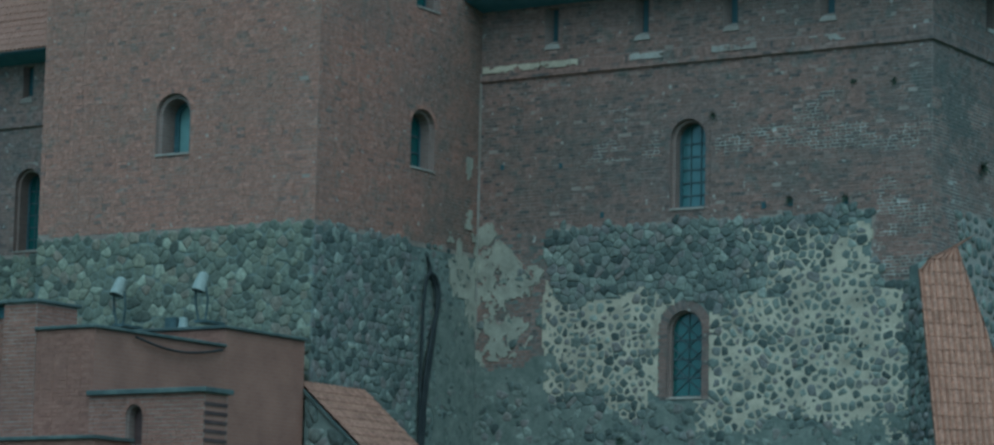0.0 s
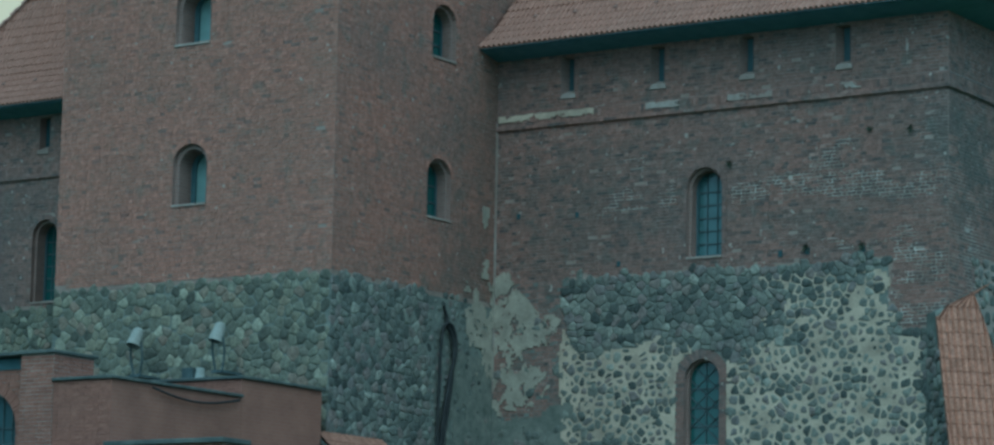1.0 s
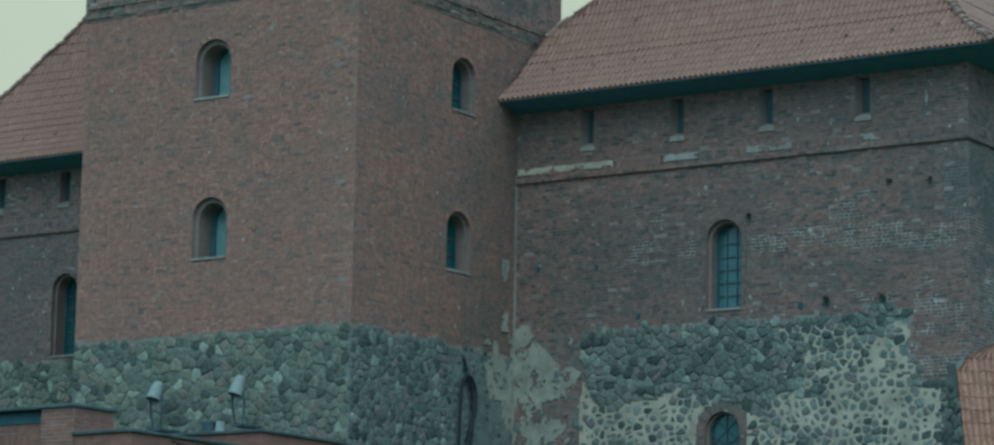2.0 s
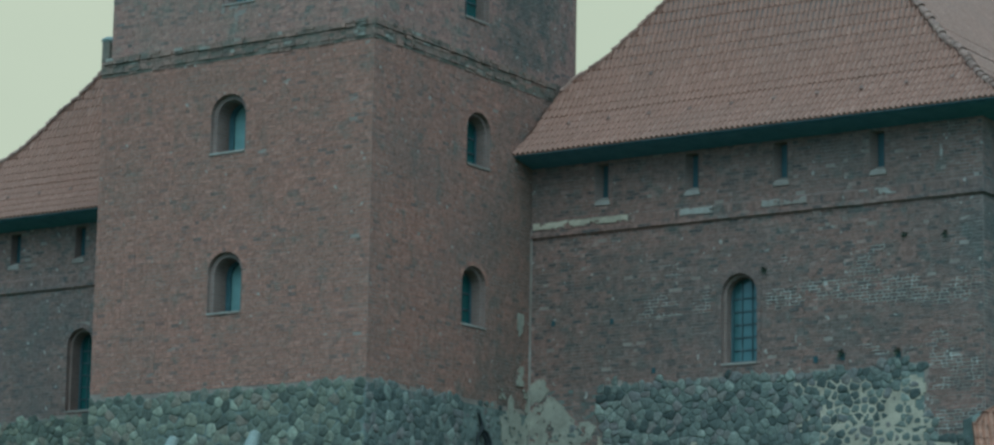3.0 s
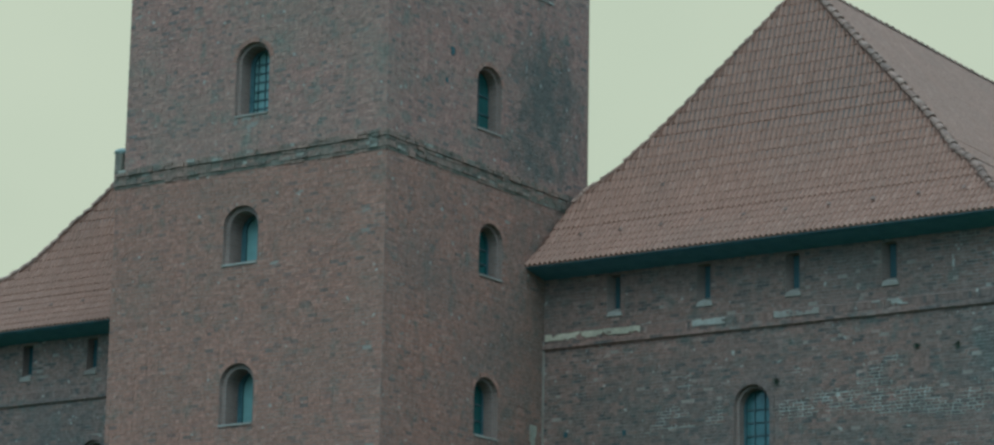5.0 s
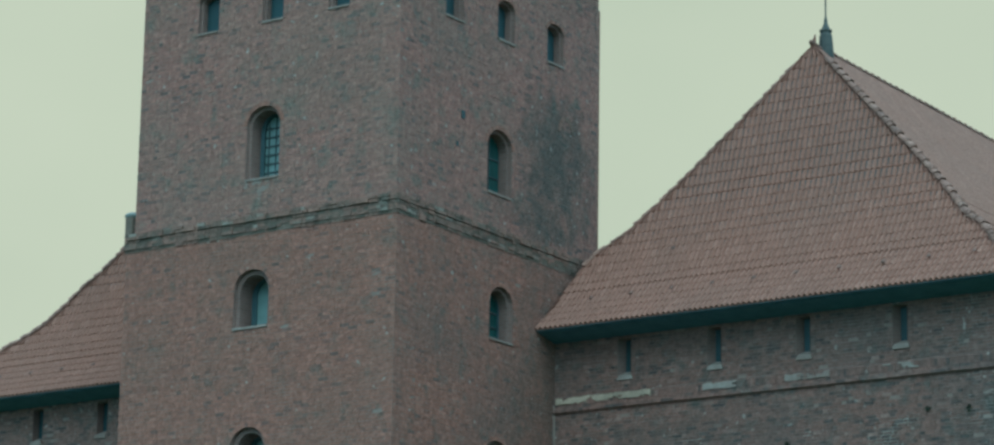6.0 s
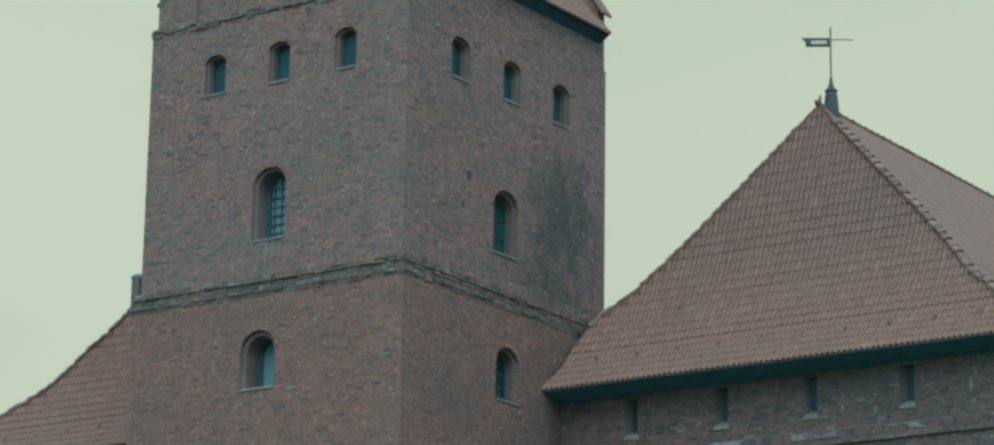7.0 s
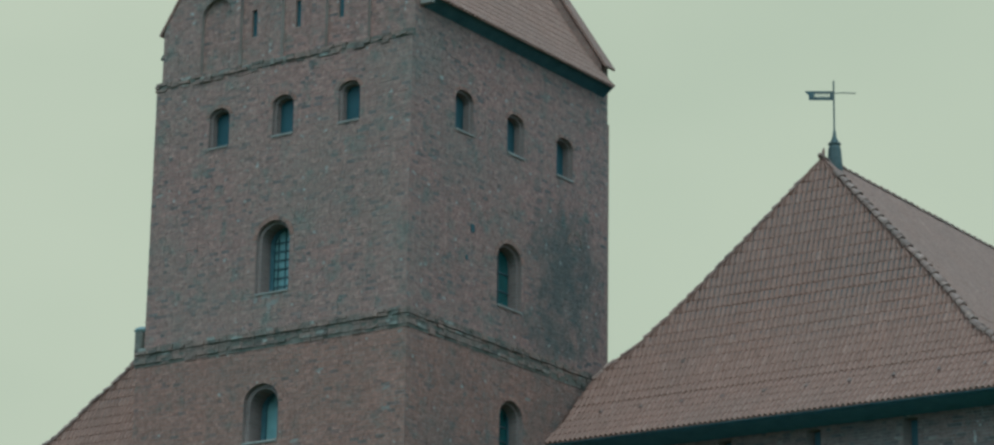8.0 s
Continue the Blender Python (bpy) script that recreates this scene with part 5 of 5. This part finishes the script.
# ---- weather vane on the wing's roof ----
def weather_vane():
    x, y, z = PEAK[0] + 0.08, PEAK[1] + 0.6, PEAK[2] - 0.2
    v = thing("weather_vane", (x, y, z), "dark metal weather vane with a pennant on a tapered finial", "weather vane")
    bm = bmesh.new()
    prof = [(0.24, -0.35), (0.23, 0.1), (0.19, 0.6), (0.155, 0.72), (0.19, 0.74), (0.19, 0.79), (0.13, 0.82), (0.06, 1.0), (0.045, 1.15), (0.03, 1.2)]
    n = 12
    rings = [[bm.verts.new((x + r * math.cos(2 * math.pi * i / n), y + r * math.sin(2 * math.pi * i / n), z + h)) for i in range(n)] for r, h in prof]
    for a, b in zip(rings, rings[1:]):
        for i in range(n):
            bm.faces.new((a[i], a[(i + 1) % n], b[(i + 1) % n], b[i]))
    bm.faces.new(rings[0][::-1])
    bm.faces.new(rings[-1])
    part("finial", bm, M_CAP, v, "sheet-metal finial")
    tube("rod", [(x, y, z + 1.1), (x, y, z + 1.9), (x, y, z + 2.75)], 0.025, M_IRON, v)
    f = Face((x, y, z), (0.84, 0.54, 0), (0.54, -0.84, 0))
    top, bot = 2.42, 2.14
    outline = [(-0.03, bot), (-0.03, top), (-0.86, top), (-0.74, (top + bot) / 2), (-0.86 + 0.12, bot)]
    hole = [(-0.12, bot + 0.09), (-0.12, top - 0.07), (-0.58, top - 0.07), (-0.58, bot + 0.09)]
    plate("pennant", f, outline, [hole], 0.015, M_IRON, v)
    for k in range(5):
        u = -0.16 - k * 0.09
        flat_bar(v, f, (u, bot + 0.07), (u - 0.05, top - 0.05), 0.025, -0.002).name = "pennant_bar"
    tube("arrow", [f.at(0.0, 2.36), f.at(0.3, 2.37), f.at(0.66, 2.36)], 0.016, M_IRON, v)
    return v


weather_vane()


# ---- brick outworks before the tower ----
def cap(parent, lo, hi, over=0.09, thick=0.08, mat=None):
    (x0, y0), (x1, y1, z) = lo, hi
    return box("coping", (x0 - over, y0 - over, z), (x1 + over, y1 + over, z + thick), mat or M_CAP, parent, "dark sheet-metal coping", 0.015)


def outworks():
    rng = random.Random(81)
    X0 = 0.25

    def block(t, x0, x1, y0, y1, z, front_brick=True, side_brick=True, mat=M_BRICK_NEW, core=M_WALL_FAINT, zlo=4.5, singles=None):
        box("wall_block", (x0, y0, 0), (x1, y1, z), core, t)
        if front_brick:
            f = Face((0, y0, 0), (1, 0, 0), (0, -1, 0))
            lay_bricks(f, brick_list((x0, x1), zlo, z - 0.01, [], rng), mat, t, singles)
        if side_brick:
            s = Face((x1, 0, 0), (0, 1, 0), (1, 0, 0))
            lay_bricks(s, brick_list((y0, y1), zlo, z - 0.01, [], rng), mat, t)
    t = thing("brick_pier", (-2.1, -8.3, 0), "red-brick pier with a flat dark metal coping", "pier")
    block(t, -2.62, -1.58, -9.02, -7.55, 9.75, core=M_MORTAR_PALE, singles=lambda u, z: z > 7.0)
    cap(t, (-2.62, -9.02), (-1.58, -7.55, 9.76))
    t = thing("outwork_block", (-0.6, -6.5, 0), "low red-brick outwork with a dark metal coping", "wall")
    block(t, -1.57, X0, -9.0, -3.98, 9.06, side_brick=False, singles=lambda u, z: z > 7.6)
    cap(t, (-1.5, -9.0), (X0, -4.08, 9.07))
    t = thing("outwork_block", (-1.6, -2.3, 0), "taller red-brick outwork against the fieldstone base", "wall")
    block(t, -3.4, X0, -3.97, -0.6, 9.54, side_brick=False)
    cap(t, (-3.4, -3.97), (X0, -0.6, 9.55))
    t = thing("gate_wall", (-5.8, -8.4, 0), "red-brick wall with a barred arched opening", "wall")
    f = Face((0, -8.7, 0), (1, 0, 0), (0, -1, 0))
    op = (-3.95, 6.0, 1.9, 2.95, 0.95)
    plate("recessed_wall", f, [(-9.0, 0), (-2.63, 0), (-2.63, 9.72), (-9.0, 9.72)], [arch_loop(*op)], 0.5, M_MORTAR, t, -0.003)
    lay_bricks(f, [b for b in brick_list((-9.0, -2.63), 4.5, 9.4, [ring_of(op, 0.28)], rng)], M_BRICK_NEW, t)
    window(t, f, op, 0.3, step=0.05, step_d=0.06, glass=M_DEEP, bars=(5, 5), ring=0.28, brick_mat=M_BRICK_NEW, label="arched opening with an iron grille")
    # dark board added in place of the shade below the coping
    box("eave_shade_board", (-9.0, -8.74, 9.45), (-2.63, -8.7, 9.72), M_WOOD, t)
    cap(t, (-9.0, -8.9), (-2.72, -7.55, 9.76))
    t = thing("stub_wall", (2.0, -8.7, 0), "low red-brick stub wall with a blind arched niche", "wall")
    f4 = Face((0, -9.1, 0), (1, 0, 0), (0, -1, 0))
    op4 = (1.65, 6.2, 0.5, 1.0, 0.25)
    x1 = 3.72
    plate("stub_core", f4, [(X0 + 0.01, 0), (x1, 0), (x1, 7.42), (X0 + 0.01, 7.42)], [arch_loop(*op4)], 0.85, M_MORTAR_PALE, t, -0.003)
    lay_bricks(f4, brick_list((X0 + 0.01, x1), 4.5, 7.4, [ring_of(op4, 0.1)], rng), M_BRICK_NEW, t, lambda u, z: z > 6.4)
    # the dark pane paints the shade inside the niche
    window(t, f4, op4, 0.3, step=0.04, step_d=0.05, glass=M_BAND, bars=(0, 0), ring=0.1, brick_mat=M_BRICK_NEW, label="small blind arched niche")
    s4 = Face((x1, 0, 0), (0, 1, 0), (1, 0, 0))
    piece("stub_end", [s4.at(-9.09, 4.6, 0.006), s4.at(-8.27, 4.6, 0.006), s4.at(-8.27, 7.4, 0.006), s4.at(-9.09, 7.4, 0.006)], [(0, 1, 2, 3)], M_WALL_FAINT, t)
    # dark bands in place of the shadows between toothed brick courses
    for k in range(12):
        z = 4.82 + k * 0.21
        piece("toothing_shade", [s4.at(-9.1, z, 0.03), s4.at(-8.26, z, 0.03), s4.at(-8.26, z + 0.085, 0.03), s4.at(-9.1, z + 0.085, 0.03),
                             s4.at(-9.1, z, -0.05), s4.at(-8.26, z, -0.05), s4.at(-8.26, z + 0.085, -0.05), s4.at(-9.1, z + 0.085, -0.05)], BOX_FACES, M_BAND, t)
    cap(t, (X0 + 0.1, -9.1), (x1, -8.26, 7.43), 0.12, 0.12)
    t = thing("low_wall", (-1.2, -9.8, 0), "lowest red-brick outwork wall with a dark metal coping", "wall")
    block(t, -4.0, 1.62, -10.5, -9.2, 6.28)
    cap(t, (-4.0, -10.5), (1.62, -9.2, 6.29), 0.1, 0.09)


outworks()


# ---- weeds and dark cracks, built as leaf tufts ----
M_LEAF = coat_material("dull_green_leaf", (0.03, 0.045, 0.033), (0.045, 0.065, 0.045), (0.07, 0.09, 0.06), 6.0, 0.8, 30.0, 0.002)


def wall_weed(at, out, size, seed):
    """A tuft of narrow leaves that hangs from a joint."""
    rng = random.Random(seed)
    root, out = Vector(at), Vector(out)
    side = out.cross(Vector((0, 0, 1)))
    vs, fs = [root - out * 0.02], []
    for k in range(26):
        d = (out * rng.uniform(0.1, 0.7) + side * rng.uniform(-0.8, 0.8) + Vector((0, 0, rng.uniform(-0.9, 0.9)))).normalized()
        w = d.cross(out + Vector((0.01, 0.02, 0.03))).normalized() * size * 0.08
        ln = size * rng.uniform(0.4, 1.0)
        droop = Vector((0, 0, -0.25 * size))
        n = len(vs)
        vs += [root + d * ln * 0.5 + w, root + d * ln * 0.5 - w, root + d * ln + droop]
        fs += [(0, n, n + 1), (n + 1, n, n + 2)]
    return tagged(piece("wall_weed", vs, fs, M_LEAF), "small dark green tuft for a weed or dark crack in the wall", "weed", "weeds on the wing's wall")


# the first two tufts and the fourth stand in for dark cracks
for i, (at, out, size) in enumerate([((11.92, 7.86, 16.95), (0, -1, 0), 0.16), ((13.12, 7.86, 16.85), (0, -1, 0), 0.18), ((14.22, 11.0, 14.9), (1, 0, 0), 0.4), ((7.66, 7.86, 16.33), (0, -1, 0), 0.18), ((10.06, 7.84, 13.85), (0, -1, 0), 0.22), ((11.71, 7.84, 13.8), (0, -1, 0), 0.2), ((4.9, 7.8, 7.45), (0, -1, 0), 0.26)]):
    wall_weed(at, out, size, 200 + i)


def lean_to():
    t = thing("lean_to", (1.8, 0.6, 0), "lean-to with bright clay tiles on a fieldstone gable", "lean-to")
    y0, y1 = -0.55, 2.4
    # the slope falls away from the tower's corner
    prof = [(4.2, 5.0), (2.03, 6.81), (0.28, 8.3)]
    gable = [(0.28, 0.0), (4.2, 0.0), (4.2, 4.9), (2.03, 6.68), (0.28, 8.16)]
    f = Face((0, y0, 0), (1, 0, 0), (0, -1, 0))
    plate("gable_wall", f, gable, [], 0.4, M_RUBBLE, t)
    rng = random.Random(91)
    lay_stones(f, stone_list(0.28, 4.2, 2.0, 8.2, lambda u, z: z < 8.0 - (u - 0.28) * 0.85, 0.34, 0.28, rng, lambda u, z: 0.94), M_STONE_DARK, t, rng)
    vs = []
    for o, z in prof:
        vs += [(o, y0 - 0.1, z), (o, y1, z), (o, y0 - 0.1, z - 0.1), (o, y1, z - 0.1)]
    fs = []
    for i in range(len(prof) - 1):
        a, b = 4 * i, 4 * i + 4
        fs += [(a, a + 1, b + 1, b), (a + 2, b + 2, b + 3, a + 3), (a, b, b + 2, a + 2), (a + 1, a + 3, b + 3, b + 1)]
    piece("roof_deck", vs, fs, M_CAP, t)
    tile_rows(prof, Vector((0, 1, 0)), lambda z: (y0 - 0.05, y1), M_TILE_LEAN, t, Vector((1, 0, 0)), lambda u, z: True, 280, random.Random(92))
    return t


lean_to()


# ---- floodlights, cables ----
def floodlight(at, turn, lean):
    x, y, z = at
    t = thing("floodlight", (x, y, z - 0.95), "white cylindrical floodlight on a dark iron bracket above the outwork", "floodlight", "floodlights on the outwork")
    axis = pose(x, y, z, lean, 16, turn)
    bm = bmesh.new()
    n = 16
    prof = [(0.0, 0.30), (0.10, 0.30), (0.15, 0.26), (0.17, 0.1), (0.20, -0.18), (0.205, -0.24), (0.185, -0.24), (0.16, -0.1), (0.0, -0.1)]
    rings = [[bm.verts.new(axis @ Vector((r * math.cos(2 * math.pi * i / n), r * math.sin(2 * math.pi * i / n), h))) for i in range(n)] if r else [bm.verts.new(axis @ Vector((0, 0, h)))] for r, h in prof]
    for a, b in zip(rings, rings[1:]):
        for i in range(n):
            j = (i + 1) % n
            if len(a) == 1:
                bm.faces.new((a[0], b[i], b[j]))
            elif len(b) == 1:
                bm.faces.new((a[j], a[i], b[0]))
            else:
                bm.faces.new((a[i], a[j], b[j], b[i]))
    part("housing", bm, M_WHITE, t, "white enamelled housing")
    bm = bmesh.new()
    m = axis @ Matrix.Translation((0, 0, -0.17)) @ Matrix.Diagonal((1, 1, 0.3, 1))
    bmesh.ops.create_uvsphere(bm, u_segments=14, v_segments=8, radius=0.19, matrix=m)
    part("reflector", bm, M_IRON, t, "dark lamp opening")
    tube("bracket", [(x - 0.18, y, z - 0.1), (x - 0.2, y + 0.05, z - 0.5), (x - 0.12, y + 0.1, z - 1.0)], 0.035, M_IRON, t)
    tube("bracket", [(x + 0.18, y, z - 0.1), (x + 0.2, y + 0.05, z - 0.5), (x + 0.1, y + 0.1, z - 1.0)], 0.03, M_IRON, t)
    box("foot_plate", (x - 0.2, y, z - 1.05), (x + 0.18, y + 0.9, z - 0.98), M_IRON, t)
    return t


floodlight((-5.86, -0.9, 11.2), 33, -18)
floodlight((-3.03, -0.9, 11.2), 33, -12)


def box_lamp():
    t = thing("box_floodlight", (-3.9, -0.75, 9.9), "small dark box floodlight with a pale cowl", "floodlight")
    box("housing", (-4.2, -0.95, 10.0), (-3.82, -0.62, 10.32), M_IRON, t, "", 0.02)
    bm = bmesh.new()
    bmesh.ops.create_cone(bm, cap_ends=True, segments=12, radius1=0.15, radius2=0.12, depth=0.34, matrix=Matrix.Translation((-3.66, -0.8, 10.14)))
    part("cowl", bm, M_ZINC, t, "pale metal cowl")
    box("arm", (-4.02, -0.62, 10.08), (-3.94, 0.02, 10.16), M_IRON, t)
    return t


box_lamp()

sag = [(0.36, -7.6 + 3.4 * k / 6, 8.98 - 0.2 * math.sin(math.pi * k / 6)) for k in range(7)]
tagged(tube("hanging_cable", sag, 0.03, M_BLACK), "black cable sagging below the wall's coping", "cable")


def cable_bundle():
    t = thing("cable_bundle", (0.1, 5.2, 0), "thick black cables looped down the fieldstone wall", "cable")
    tube("cable", [(0.14, 5.07, 0.0), (0.14, 5.07, 7.2), (0.14, 5.1, 8.6), (0.16, 5.45, 10.4), (0.17, 5.72, 11.4), (0.15, 5.55, 11.95), (0.13, 5.3, 12.05)], 0.06, M_BLACK, t)
    tube("cable", [(0.13, 4.98, 0.0), (0.13, 4.98, 7.4), (0.14, 4.95, 9.0), (0.15, 4.98, 10.6), (0.16, 5.02, 11.4), (0.15, 5.15, 11.9), (0.13, 5.32, 12.05), (0.1, 5.2, 12.5)], 0.045, M_BLACK, t)
    tube("cable", [(0.15, 5.16, 4.0), (0.15, 5.2, 8.4), (0.17, 5.6, 10.8), (0.16, 5.58, 11.6), (0.14, 5.35, 11.95)], 0.05, M_BLACK, t)
    return t


cable_bundle()
